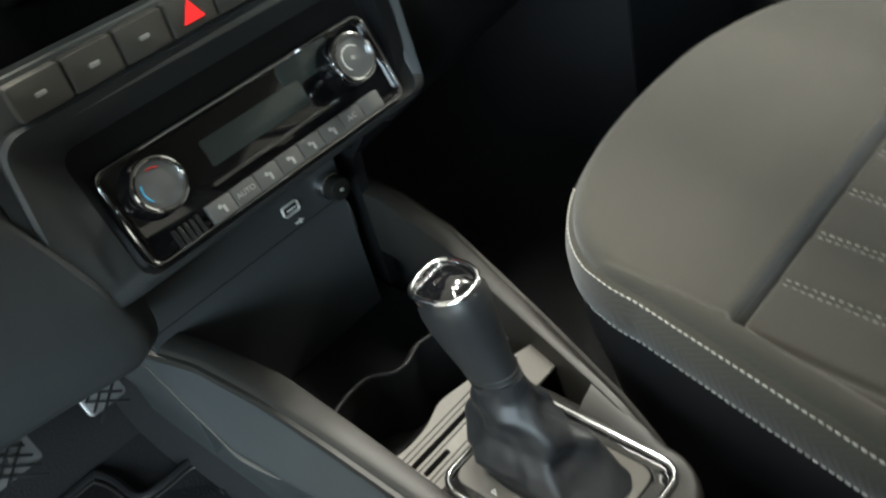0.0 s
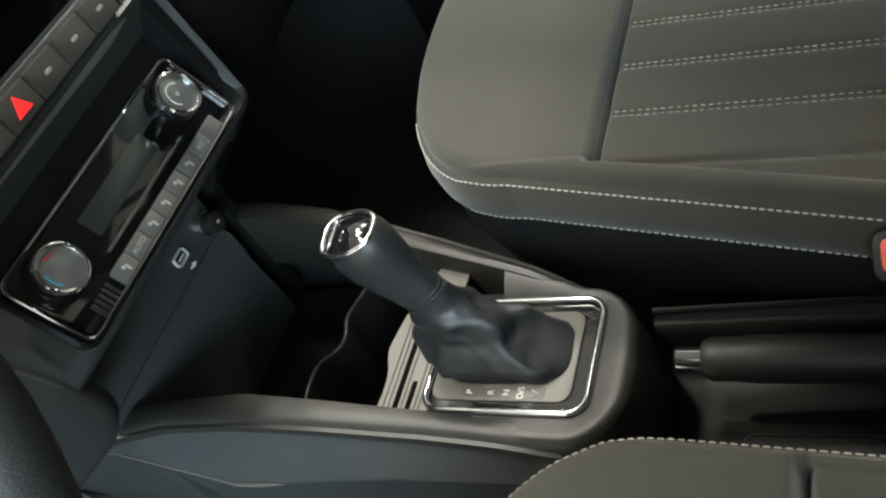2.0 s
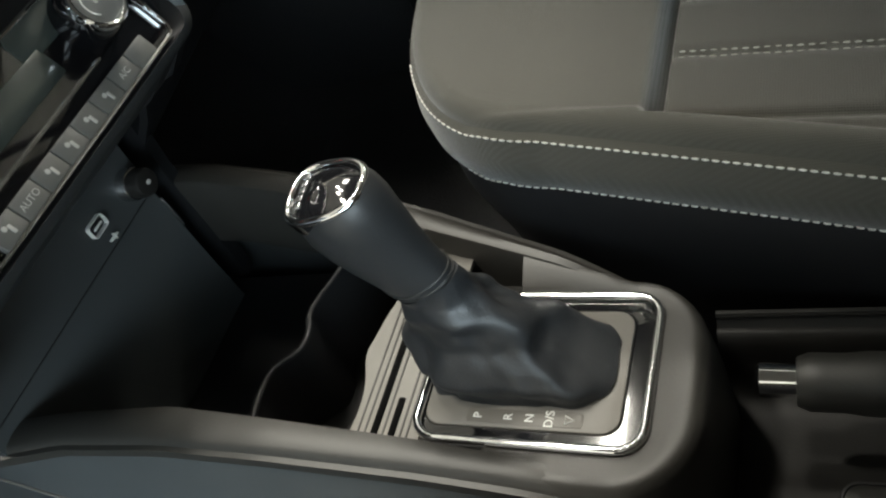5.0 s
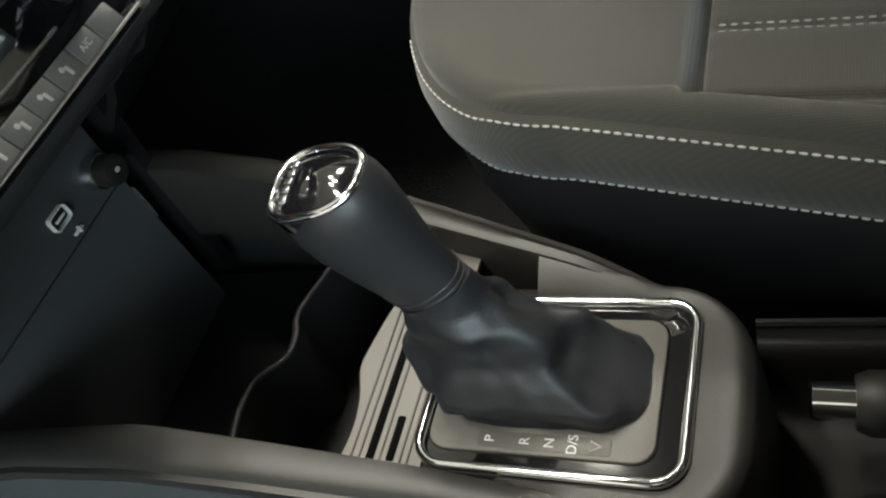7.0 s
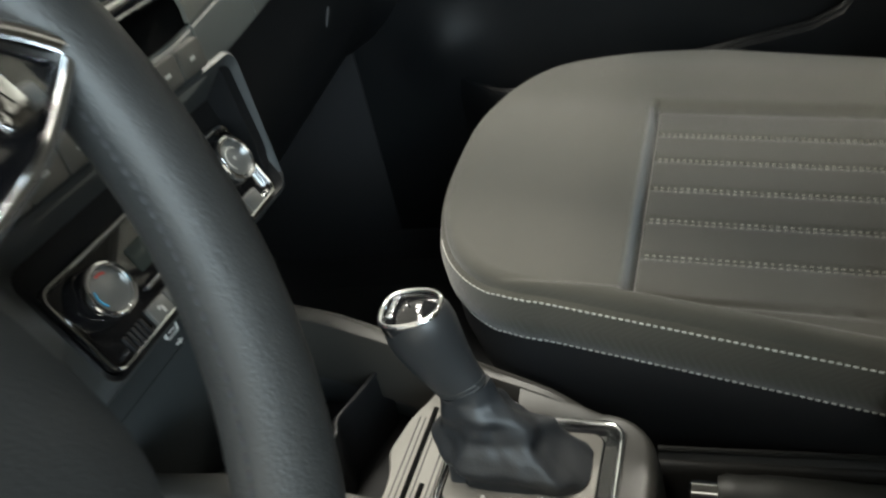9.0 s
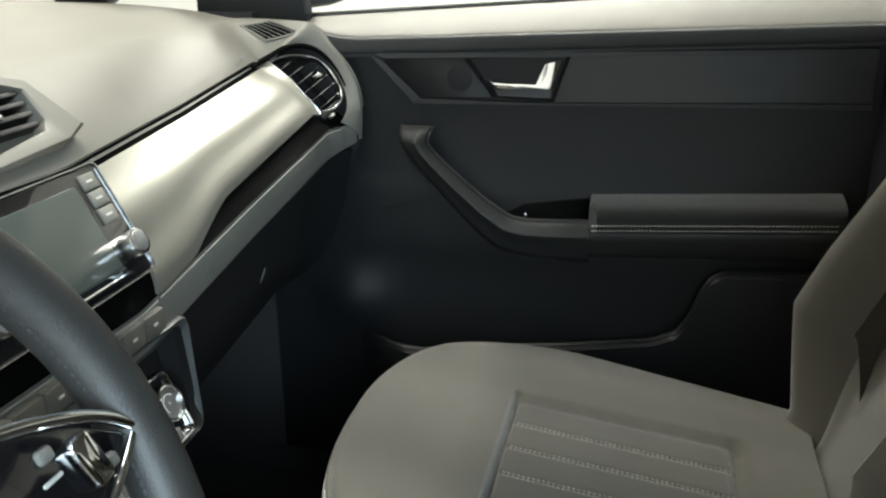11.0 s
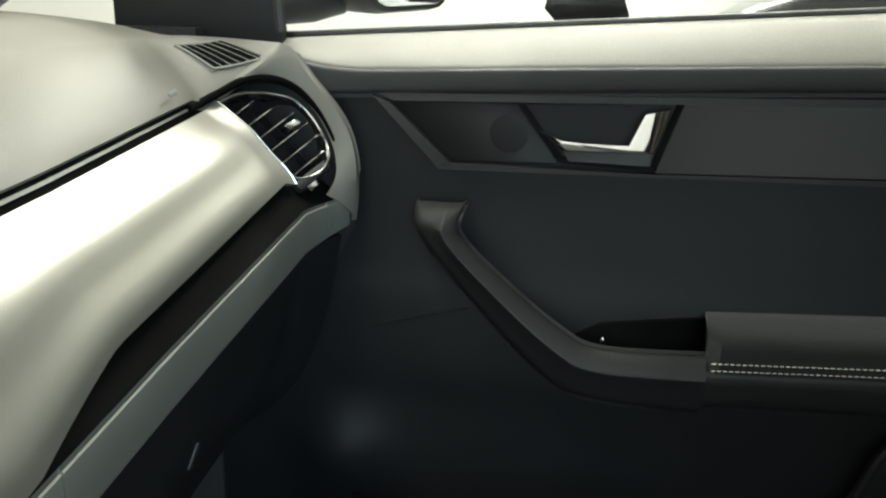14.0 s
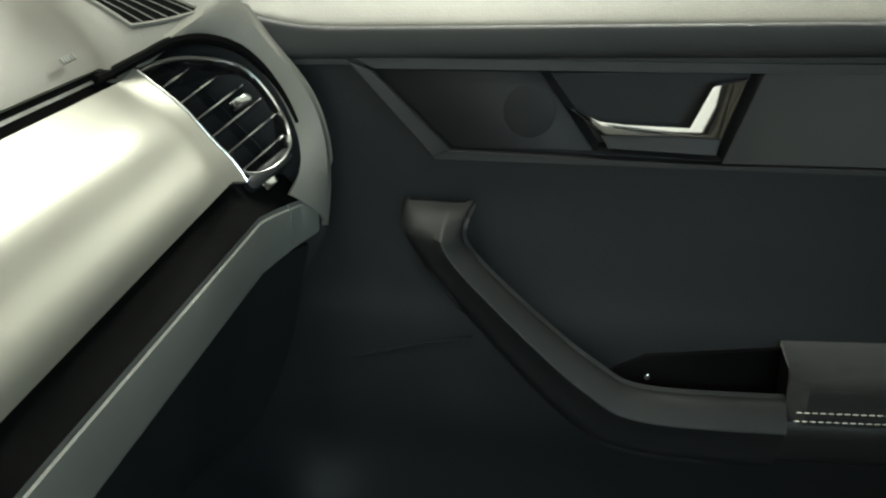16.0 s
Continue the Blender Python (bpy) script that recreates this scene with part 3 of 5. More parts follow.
def climate_panel():
    ob = thing("climate_panel", "glossy black climate control panel with chrome frame", "climate control", at=(0.008, 0.235, 0.48))
    m = climate_pose()
    low = m @ Matrix.Translation((0.004, -0.003, 0))
    part("face", plaque(rounded(0.231, 0.065, 0.007), low, -0.012, 0.002), "gloss", ob, "glossy black face")
    part("chrome_frame", ring_plate(rounded(0.237, 0.071, 0.009), rounded(0.231, 0.065, 0.007), low, -0.006, 0.0045), "chrome", ob, "thin chrome frame")
    part("frame_bead", tube([low @ Vector((a, b, 0.0045)) for a, b in rounded(0.2345, 0.0685, 0.008)], 0.0014, 8, up=(0, -0.906, 0.423), ring=True, cap=False), "chrome", ob, "bright rounded bead")
    part("grey_corner", plaque(rounded(0.052, 0.020, 0.006), m @ Matrix.Translation((0.062, 0.0205, 0)), 0.001, 0.0028, 0.0006), "screen", ob, "smoky grey corner of the face")
    for s, mark in ((-1, True), (1, False)):
        k = m @ Matrix.Translation((s * 0.0862, 0.0065, 0.002))
        knob = part("knob", loft([[k @ Vector((r * math.cos(2 * math.pi * q / 36), r * math.sin(2 * math.pi * q / 36), z)) for q in range(36)] for r, z in ((0.0208, 0), (0.0202, 0.006), (0.0190, 0.015), (0.0178, 0.0185))]), "gloss", ob, "round rotary knob")
        circle = [(0.0184 * math.cos(2 * math.pi * q / 36), 0.0184 * math.sin(2 * math.pi * q / 36)) for q in range(36)]
        part("ring", ring_plate(circle, [(a * 0.80, b * 0.80) for a, b in circle], k, 0.015, 0.0215), "chrome", knob, "chrome ring")
        part("ring_bead", tube([k @ Vector((a * 0.92, b * 0.92, 0.0212)) for a, b in circle], 0.0017, 8, up=(0, -0.906, 0.423), ring=True, cap=False), "chrome", knob)
        part("face", disc(0.0150, k, 0.014, 0.0198, 32), "knob", knob, "grey brushed face")
        if mark:
            for a0, a1, mt in ((150, 215, "blue"), (60, 100, "redprint")):
                arc = [(0.0115 * math.cos(radians(a)), 0.0115 * math.sin(radians(a)), 0.0199) for a in np.linspace(a0, a1, 10)]
                part("mark", tube([k @ Vector(p) for p in arc], 0.0008, 6), mt, knob)
        else:
            part("mark", disc(0.0016, k, 0.019, 0.0203, 12, 0.0003), "print", knob)
            arc = [(0.0092 * math.cos(radians(a)), 0.0092 * math.sin(radians(a)), 0.0199) for a in np.linspace(40, 230, 14)]
            part("mark", tube([k @ Vector(p) for p in arc], 0.0005, 6), "white", knob)
    d = m @ Matrix.Translation((0.0035, 0.0050, 0.002))
    part("display", plaque(rounded(0.090, 0.0195, 0.002), d, 0, 0.0015), "screen", ob, "grey unlit display")
    part("display_edge", tube([d @ Vector((x, -0.0190, 0.002)) for x in (-0.053, 0, 0.064)], 0.0014, 8), "satin", ob, "thin bright bar below the display")
    for q in range(5):
        part("grille_slat", plaque(rounded(0.0030, 0.013, 0.0008, 2), m @ Matrix.Translation((-0.0905 + q * 0.0046, -0.0300, 0.002)), 0, 0.0025, 0.0006), "dark", ob)
    for k in range(8):
        b = m @ Matrix.Translation((-0.0544 + 0.02055 * k, -0.0295, 0.002))
        button = part("button", plaque(rounded(0.0199, 0.0135, 0.0012, 3), b, 0, 0.004, 0.0008), "button", ob, "grey push button")
        if k == 7:
            continue
        words = {1: "AUTO", 6: "A/C"}
        if k in words:
            lettering("print", words[k], 0.0056, b @ Matrix.Translation((0, 0, 0.0041)), "print", button, 0.0001)
        else:
            part("print", disc(0.0016, b @ Matrix.Translation((-0.0012, 0.0015, 0)), 0.0038, 0.0043, 10, 0.0001), "print", button)
            part("print", plaque(rounded(0.0022, 0.0056, 0.0006, 2), b @ Matrix.Translation((0.0016, -0.0012, 0)), 0.0038, 0.0043, 0.0001), "print", button)
    return ob


climate_panel()


def socket_panel():
    n = Vector((0, -1, 0.02))
    m = frame_of((0.0711, 0.3335, 0.3860), (1, 0, 0), n)
    ob = thing("usb_socket", "USB socket with pale outline in the slanted panel", "socket", at=(0.0711, 0.335, 0.379))
    part("rim", ring_plate(rounded(0.0175, 0.0110, 0.0028), rounded(0.0160, 0.0096, 0.0023), m, -0.002, 0.0022, 0.0003), "white", ob)
    part("slot", plaque(rounded(0.013, 0.006, 0.001), m, -0.002, 0.001, 0.0003), "black", ob)
    part("tongue", plaque(rounded(0.010, 0.0016, 0.0005), m, 0, 0.0016, 0.0002), "white", ob)
    s = m @ Matrix.Translation((0.004, -0.016, 0))
    part("print", plaque(rounded(0.009, 0.0012, 0.0004, 2), s, -0.001, 0.0012, 0.0002), "white", ob)
    part("print", plaque(rounded(0.0012, 0.005, 0.0004, 2), s @ Matrix.Translation((0.001, 0, 0)), -0.001, 0.0012, 0.0002), "white", ob)
    m2 = frame_of((0.1150, 0.3335, 0.3830), (1, 0, 0), n)
    ob2 = thing("power_socket", "round black power socket with a flap", "socket", at=(0.1150, 0.335, 0.375))
    part("ring", disc(0.0125, m2, -0.004, 0.008, 28, 0.002), "satin", ob2, "dull bright ring")
    part("plug", disc(0.0110, m2, 0.004, 0.020, 28, 0.003), "console", ob2, "dark protruding plug")
    part("print", plaque(rounded(0.004, 0.003, 0.001), m2, 0.019, 0.0206, 0.0002), "print", ob2)


socket_panel()


def radio():
    ob = thing("car_radio", "glossy black touch-screen car radio with silver knobs", "radio", at=(0, 0.27, 0.66))
    m = frame_of((0.018, 0.268, 0.708), (1, 0, 0), (0, -0.885, 0.466))
    part("face", plaque(rounded(0.216, 0.108, 0.006), m, -0.02, 0.004, 0.002), "gloss", ob, "glossy black face")
    part("chrome_edge", ring_plate(rounded(0.2195, 0.1115, 0.007), rounded(0.2165, 0.1085, 0.006), m, -0.012, 0.005), "satin", ob, "thin bright edge")
    part("screen", plaque(rounded(0.138, 0.082, 0.003), m, 0.003, 0.0055), "screen", ob, "grey unlit screen")
    part("screen_edge", tube([m @ Vector((x, -0.047, 0.0065)) for x in (-0.072, 0, 0.072)], 0.0018, 8), "chrome", ob)
    for s in (-1, 1):
        for k in range(3):
            part("button", plaque(rounded(0.0215, 0.0150, 0.0015), m @ Matrix.Translation((s * 0.0885, 0.040 - k * 0.0165, 0)), 0.003, 0.006), "strip", ob, "grey key")
            part("print", plaque(rounded(0.009, 0.0022, 0.0006, 2), m @ Matrix.Translation((s * 0.088, 0.040 - k * 0.0165, 0)), 0.005, 0.0063, 0.0001), "print", ob)
        k = m @ Matrix.Translation((s * 0.088, -0.026, 0.004))
        knob = part("knob", disc(0.0125, k, 0, 0.016, 28, 0.0015), "satin", ob, "silver rotary knob")
        part("cap", disc(0.0098, k, 0.012, 0.0168, 24, 0.0008), "knob", knob)
    return ob


radio()


def button_row():
    ob = thing("button_row", "row of grey switches with a red hazard button", "switch panel", at=(0, 0.24, 0.6))
    m = frame_of((0.0, 0.2388, 0.611), (1, 0, 0), (0, -1, 0.03))
    for k in range(7):
        x = -0.099 + k * 0.0345
        b = m @ Matrix.Translation((x, 0, 0))
        key = part("key", plaque(rounded(0.033, 0.022, 0.002), b, -0.004, 0.004), "key", ob, "dark grey push key")
        if k == 3:
            tri = [(0.0075, -0.0055), (0, 0.0075), (-0.0075, -0.0055)]
            part("hazard_lens", plaque(tri, b, 0.003, 0.0052, 0.0004), "red", key, "glowing red hazard triangle")
        else:
            part("print", plaque(rounded(0.007, 0.003, 0.001, 2), b, 0.003, 0.0043, 0.0001), "print", key)
    return ob


button_row()


def centre_vents():
    for x, side in ((-0.045, -1), (0.066, 1)):
        m = frame_of((x, 0.318, 0.795), (1, 0, 0), (0, -0.8, 0.6))
        ob = thing("centre_vent", "dark slatted air vent with a pale frame above the radio", "air vent", "centre vents", at=(x, 0.318, 0.77))
        inner = [(-0.050, -0.016), (0.034, -0.006), (0.043, 0.004), (0.042, 0.034), (0.012, 0.047), (-0.050, 0.047)]
        outer = [(-0.055, -0.026), (0.055, -0.021), (0.083, -0.011), (0.053, 0.043), (0.015, 0.055), (-0.055, 0.055)]
        if side < 0:
            inner, outer = [(-a, b) for a, b in inner][::-1], [(-a, b) for a, b in outer][::-1]
        part("frame", ring_plate(outer, inner, m, -0.02, 0.004, 0.002), "pad", ob, "thick pale frame")
        part("backing", plaque([(a * 1.02, b * 1.02) for a, b in inner], m, -0.026, -0.016), "black", ob)
        part("slider", plaque(rounded(0.022, 0.006, 0.002), m @ Matrix.Translation((side * -0.012, 0.0165, 0)), -0.002, 0.005, 0.001), "satin", ob, "satin slider")
        for k in range(4):
            v = 0.0030 + k * 0.0105
            part("slat", plaque(rounded(0.086, 0.0036, 0.001, 2), m @ Matrix.Translation((side * -0.006, v, 0)), -0.014, 0.001, 0.0008), "dark", ob)


centre_vents()


# ---- centre console ----
def rail_left(y):
    """inner x, outer x and height of the console's left rail."""
    return curve_at(((-0.066, -0.046, -0.060, 0.304), (-0.045, -0.054, -0.068, 0.311), (-0.03, -0.0555, -0.0705, 0.315), (0.06, -0.0500, -0.0690, 0.327), (0.15, -0.0475, -0.0700, 0.338), (0.225, -0.0460, -0.0720, 0.346), (0.30, -0.055, -0.078, 0.350), (0.36, -0.066, -0.093, 0.352), (0.45, -0.075, -0.105, 0.352)), y)


def rail_right(y):
    return curve_at(((-0.066, 0.040, 0.050, 0.304), (-0.045, 0.050, 0.058, 0.311), (-0.03, 0.0555, 0.064, 0.316), (0.01, 0.0665, 0.0775, 0.326), (0.10, 0.0915, 0.1085, 0.337), (0.225, 0.130, 0.1515, 0.346), (0.31, 0.148, 0.171, 0.349), (0.45, 0.160, 0.188, 0.350)), y)


def fold(y):
    """The crease along the console's left side: x and height."""
    return curve_at(((-0.03, -0.0722, 0.264), (0.02, -0.078, 0.272), (0.1, -0.084, 0.281), (0.2, -0.0915, 0.2815), (0.25, -0.0985, 0.290), (0.308, -0.0968, 0.310), (0.374, -0.0935, 0.330), (0.45, -0.106, 0.335), (0.62, -0.108, 0.335)), y)


def console():
    ob = thing("centre_console", "dark plastic centre console with grey side rails", "centre console", at=(0, 0.1, 0.05))
    ys = np.linspace(-0.036, 0.44, 44)
    for side, rail in ((-1, rail_left), (1, rail_right)):
        rows = []
        for y in ys:
            xi, xo, z = rail(y)
            z -= 0.0075 * max(0.0, (0.012 - y) / 0.048) ** 1.6
            rows.append([(xi, y, z - 0.070), (xi, y, z - 0.0035), (xi + side * 0.0012, y, z - 0.0010), (xi + side * 0.0035, y, z), (lerp(xi, xo, 0.5), y, z + 0.0006), (xo - side * 0.005, y, z - 0.0004), (xo - side * 0.0018, y, z - 0.0022), (xo - side * 0.0003, y, z - 0.0055), (xo, y, z - 0.012)])
        part("rail", sheet(rows, 0.003, out=(-side * 0.2, 0, 1)), "rail", ob, "grey-brown satin top rail")
        rows = []
        for y in list(ys) + [0.48, 0.54, 0.62]:
            xi, xo, z = rail(y)
            if side < 0:
                cx, cz = fold(y)
                cx = min(cx, xo - 0.001)
                rows.append([(xo + 0.001, y, z - 0.012), (lerp(xo, cx, 0.45), y, lerp(z - 0.012, cz, 0.5)), (cx + 0.0006, y, cz + 0.003), (cx, y, cz), (cx + 0.0015, y, cz - 0.003), (lerp(cx, -0.055, 0.45), y, cz - 0.10), (-0.052, y, 0.12), (-0.046, y, 0.03)])
            else:
                drop = 0.235 if y > 0.1 else 0.235 - (0.1 - y) * 0.15
                rows.append([(xo - 0.001, y, z - 0.012), (xo + 0.002, y, z - 0.03), (xo + 0.003, y, z - 0.055 - 0.02 * (0.45 - y)), (xo + 0.005, y, z - 0.062 - 0.07 * (0.45 - y)), (xo + 0.0055, y, z - 0.075 - 0.07 * (0.45 - y)), (xo + 0.006, y, z - drop), (xo + 0.0065, y, 0.03)])
        part("side_panel", sheet(rows, 0.004, out=(side, 0, 0.1)), "stack", ob, "dark console side")
    # a pale tube along the fold paints the edge's highlight
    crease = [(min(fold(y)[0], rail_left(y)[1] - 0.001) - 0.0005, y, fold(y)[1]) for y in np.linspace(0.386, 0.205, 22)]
    part("crease_highlight", tube(crease, [0.0004] + [0.0011] * 13 + [0.0014, 0.0018, 0.0022, 0.0026, 0.0026, 0.0022, 0.0014, 0.0004], 8), "plate", ob, "pale line along the console side crease, its edge highlight painted in")
    # rounded collar that carries the rails round behind the gate
    def bow(xl, xr, rear, r):
        pts = [(xr, lerp(0.03, rear + r, k / 8)) for k in range(8)]
        pts += [(xr - r + r * math.cos(radians(q)), rear + r + r * math.sin(radians(q))) for q in np.linspace(0, -90, 10)]
        pts += [(lerp(xr - r, xl + r, k / 7), rear) for k in range(1, 7)]
        pts += [(xl + r + r * math.cos(radians(q)), rear + r + r * math.sin(radians(q))) for q in np.linspace(-90, -180, 10)]
        return pts + [(xl, lerp(rear + r, 0.03, k / 8)) for k in range(1, 9)]
    rows = []
    for (ax, ay), (bx, by) in zip(bow(-0.0470, 0.0530, -0.0540, 0.015), bow(-0.0690, 0.0640, -0.0790, 0.046)):
        rail = rail_right if bx > 0 else rail_left
        if by > -0.031:
            bx = rail(by)[1] + (-0.0006 if bx > 0 else 0.0006)
        rim = max(0.3130, lerp(0.3060, rail(by)[2] - 0.0006, min(1.0, max(0.0, (by + 0.075) / 0.05))))
        za = 0.3118 + 0.05 * (ay - 0.0105)
        line = [(ax, ay, za - 0.006), (ax, ay, za + 0.0012)]
        for f, z in ((0.10, lerp(za + 0.0016, rim, 0.25)), (0.45, lerp(za + 0.0016, rim, 0.7)), (0.75, rim - 0.0010), (0.92, rim - 0.0052), (1.0, rim - 0.013)):
            line.append((lerp(ax, bx, f), lerp(ay, by, f), z))
        ox, oy = bx + 0.0025 * (1 if bx > 0 else -1) * min(1.0, abs(bx) / 0.06), by - 0.002
        rows.append(spline(line + [(ox, oy, 0.26), (ox, oy, 0.16), (ox, oy, 0.05)], 22))
    part("rear_collar", sheet(rows, 0.003, out=(0, -0.3, 1)), "rail", ob, "smooth rounded rear end of the console")
    # deck round the gate and the ribbed part ahead of it
    m = frame_of((0.003, 0.0105, 0.310), (1, 0, 0), (0, -0.05, 1))
    outer, inner = rounded(0.122, 0.140, 0.02, 6), rounded(0.096, 0.124, 0.016, 6)
    part("deck", ring_plate(outer, inner, m, -0.02, -0.0015), "console", ob, "dark deck round the gear gate")
    edge = spline([(0.096, 0.100, 0), (0.070, 0.108, 0), (0.047, 0.1175, 0), (0.023, 0.1225, 0), (0.009, 0.124, 0), (-0.006, 0.119, 0), (-0.018, 0.1165, 0), (-0.032, 0.1160, 0), (-0.046, 0.118, 0), (-0.056, 0.121, 0)], 30)
    back = [lerp(0.096, -0.056, k / 29) for k in range(30)]

    def ledge_z(y):
        return 0.3145 + 0.05 * (y - 0.093)
    top_row = [(x, 0.071, ledge_z(0.071)) for x in back]
    mid_row = [(p.x, p.y - 0.002, ledge_z(p.y)) for p in edge]
    front_row = [(p.x, p.y, ledge_z(p.y) - 0.003) for p in edge]
    foot_row = [(p.x, p.y + 0.004, 0.230) for p in edge]
    part("ledge", sheet([top_row, mid_row, front_row, foot_row], 0.003, out=(0, 0.5, 1)), "plate", ob, "grey ledge with a wavy front edge")
    # raised near-black strips stand for the slots' shaded depth
    for y, x0, x1, w in ((0.0990, -0.0445, 0.060, 0.0042), (0.0880, -0.0435, -0.019, 0.0040)):
        part("slot", plaque(rounded(x1 - x0, w, 0.0008, 2), frame_of(((x0 + x1) / 2, y, ledge_z(y)), (1, 0, 0), (0, -0.05, 1)), -0.004, 0.0009, 0.0002), "hollow_shade", ob, "raised near-black strip for the shaded depth of a slot")
    for y in (0.0785, 0.0825, 0.0935, 0.1050, 0.1095):
        part("fine_rib", plaque(rounded(0.096, 0.0009, 0.0003, 2), frame_of((0.0, y, ledge_z(y)), (1, 0, 0), (0, -0.05, 1)), -0.002, 0.0008, 0.0003), "rail", ob)
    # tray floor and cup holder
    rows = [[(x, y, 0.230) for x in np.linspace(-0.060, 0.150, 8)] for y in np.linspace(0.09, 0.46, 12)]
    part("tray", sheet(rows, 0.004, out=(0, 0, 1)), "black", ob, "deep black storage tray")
    edge = [(0.128, 0.175), (0.090, 0.184), (0.058, 0.193), (0.040, 0.187), (0.024, 0.188), (0.010, 0.202), (-0.006, 0.205), (-0.022, 0.203), (-0.035, 0.199), (-0.056, 0.192)]
    line = spline([(x, y, 0.300) for x, y in edge], 24)
    part("holder_lip", tube(line, 0.0020, 8), "dark", ob, "curved lip of the cup holder")
    rows = [[(p.x, p.y, z) for z in (0.300, 0.265, 0.230)] for p in line]
    part("holder_wall", sheet(rows, 0.003, out=(0, -1, 0)), "dark", ob)
    return ob


console()


def gear_shift():
    ob = thing("gear_shift", "automatic gear shift with leather boot and chrome bezel", "gear shift", at=(0, 0.01, 0.31))
    m = frame_of((0.003, 0.0105, 0.3125), (1, 0, 0), (0, -0.05, 1))
    outer = rounded(0.098, 0.127, 0.014, 6)
    inner = [(p[0] * 0.945, p[1] * 0.958) for p in outer]
    rim = [(p[0] - 0.0003, p[1] + 0.0050) for p in rounded(0.0765, 0.1085, 0.010, 6)]
    part("bezel", ring_plate(outer, inner, m, -0.004, 0.0032, 0.0012), "chrome", ob, "chrome bezel frame")
    part("bezel_bead", tube([m @ Vector((p[0] * 0.974, p[1] * 0.980, 0.0026)) for p in outer], 0.0025, 10, ring=True, cap=False), "chrome", ob, "bright rounded bezel bead")
    part("bezel_band", ring_plate(inner, rim, m, -0.004, 0.0006), "gloss", ob, "glossy black band")
    part("plate", plaque(rim, m, -0.006, 0.0016, 0.0012), "plate", ob, "grey gate plate")
    part("position_strip", plaque(rounded(0.0085, 0.064, 0.002), m @ Matrix.Translation((-0.0322, 0.0015, 0)), 0.0, 0.0019, 0.0003), "plate", ob)
    for text, y in (("P", 0.0271), ("R", 0.0099), ("N", -0.0019), ("D/S", -0.0128)):
        lettering("letter", text, 0.0068, m @ Matrix.Translation((-0.0322, y, 0.0021)), "white", ob, 0.0002)
    tri = [Vector((-0.0322, -0.0258, 0.0022)), Vector((-0.0297, -0.0210, 0.0022)), Vector((-0.0347, -0.0210, 0.0022))]
    part("letter", tube([m @ p for p in tri], 0.0005, 4, ring=True, cap=False), "white", ob, "outlined triangle mark")
    # gathered leather boot
    base, top = Vector((0.006, 0.0185, 0.3140)), Vector((0.004, 0.0465, 0.391))
    loops = []
    n = 120
    for k in range(44):
        f = k / 43
        c = base.lerp(top, f)
        c.y += 0.006 * math.sin(math.pi * f) * (1 - 0.5 * f)
        swell = math.sin(math.pi * min(1.0, f * 1.3)) * (1 - f)
        hx = lerp(0.0285, 0.0142, min(1, f * 1.18) ** 1.15) + 0.003 * swell
        hy = lerp(0.0515, 0.0200, min(1, f * 1.12) ** 0.85) + 0.002 * swell
        loop = []
        for i in range(n):
            a = 2 * math.pi * i / n
            e = 2.0 + 2.4 * (1 - f) ** 2
            ca, sa = math.cos(a), math.sin(a)
            px = hx * math.copysign(abs(ca) ** (2 / e), ca)
            py = hy * math.copysign(abs(sa) ** (2 / e), sa)
            env = math.sin(math.pi * min(1.0, f * 1.04)) ** 0.75
            # long folds that wind down from the neck to the rear, with a deep pleat at the front
            w1 = math.cos(1.5 * a + 5.4 * f + 0.9 * math.sin(a) + 0.4) ** 2
            w2 = math.cos(2.5 * a - 3.4 * f + 0.5) ** 2
            w3 = math.cos(1.0 * a + 15.0 * f + 1.2 * math.sin(2 * a)) ** 2
            fold = env * (0.0050 * (w1 ** 1.6 - 0.34) + 0.0030 * (w2 ** 1.4 - 0.4) + 0.0009 * (w3 - 0.5))
            fold -= 0.0075 * math.exp(-((a - 2.55) / 0.16) ** 2 - ((f - 0.17) / 0.13) ** 2)
            fold += 0.0016 * noise.noise(Vector((px * 80, py * 80, f * 7)))
            r = 1 + fold / max(hx, 0.012)
            tilt = (py / 0.05) * 0.012 * (f if f < 0.5 else 1 - f)
            loop.append(c + Vector((px * r, py * r, -py * 0.29 * f + tilt)))
        loops.append(loop)
    part("boot", loft(loops), "leather", ob, "creased black leather boot")
    # knob
    axis = Vector((0.0, 0.29, 0.957)).normalized()
    low, head = Vector((0.004, 0.0470, 0.3920)), Vector((0.003, 0.0665, 0.4565))
    side = Vector((1, 0, 0))
    fwd = -axis.cross(side).normalized()
    fwd = fwd if fwd.y > 0 else -fwd
    shape = ((-0.12, 0.0132, 0.0188), (0.0, 0.0138, 0.0194), (0.16, 0.0146, 0.0206), (0.40, 0.0168, 0.0234), (0.62, 0.0190, 0.0258), (0.80, 0.0202, 0.0268), (0.92, 0.0198, 0.0258), (1.0, 0.0182, 0.0236))
    loops = []
    for d, hx, hy in shape:
        c = low.lerp(head, d) + fwd * 0.0030 * math.sin(math.pi * max(0.0, d))
        loops.append([c + side * (hx * math.cos(2 * math.pi * i / 48)) + fwd * (hy * math.sin(2 * math.pi * i / 48)) for i in range(48)])
    knob = part("knob", loft(loops), "knobskin", ob, "black leather gear knob")

    def skin(d, a, lift):
        hx, hy = curve_at(shape, d)
        c = low.lerp(head, d) + fwd * 0.0030 * math.sin(math.pi * max(0.0, d))
        return c + side * ((hx + lift) * math.cos(a)) + fwd * ((hy + lift) * math.sin(a))
    capn = Vector((-0.12, 0.10, 0.98)).normalized()
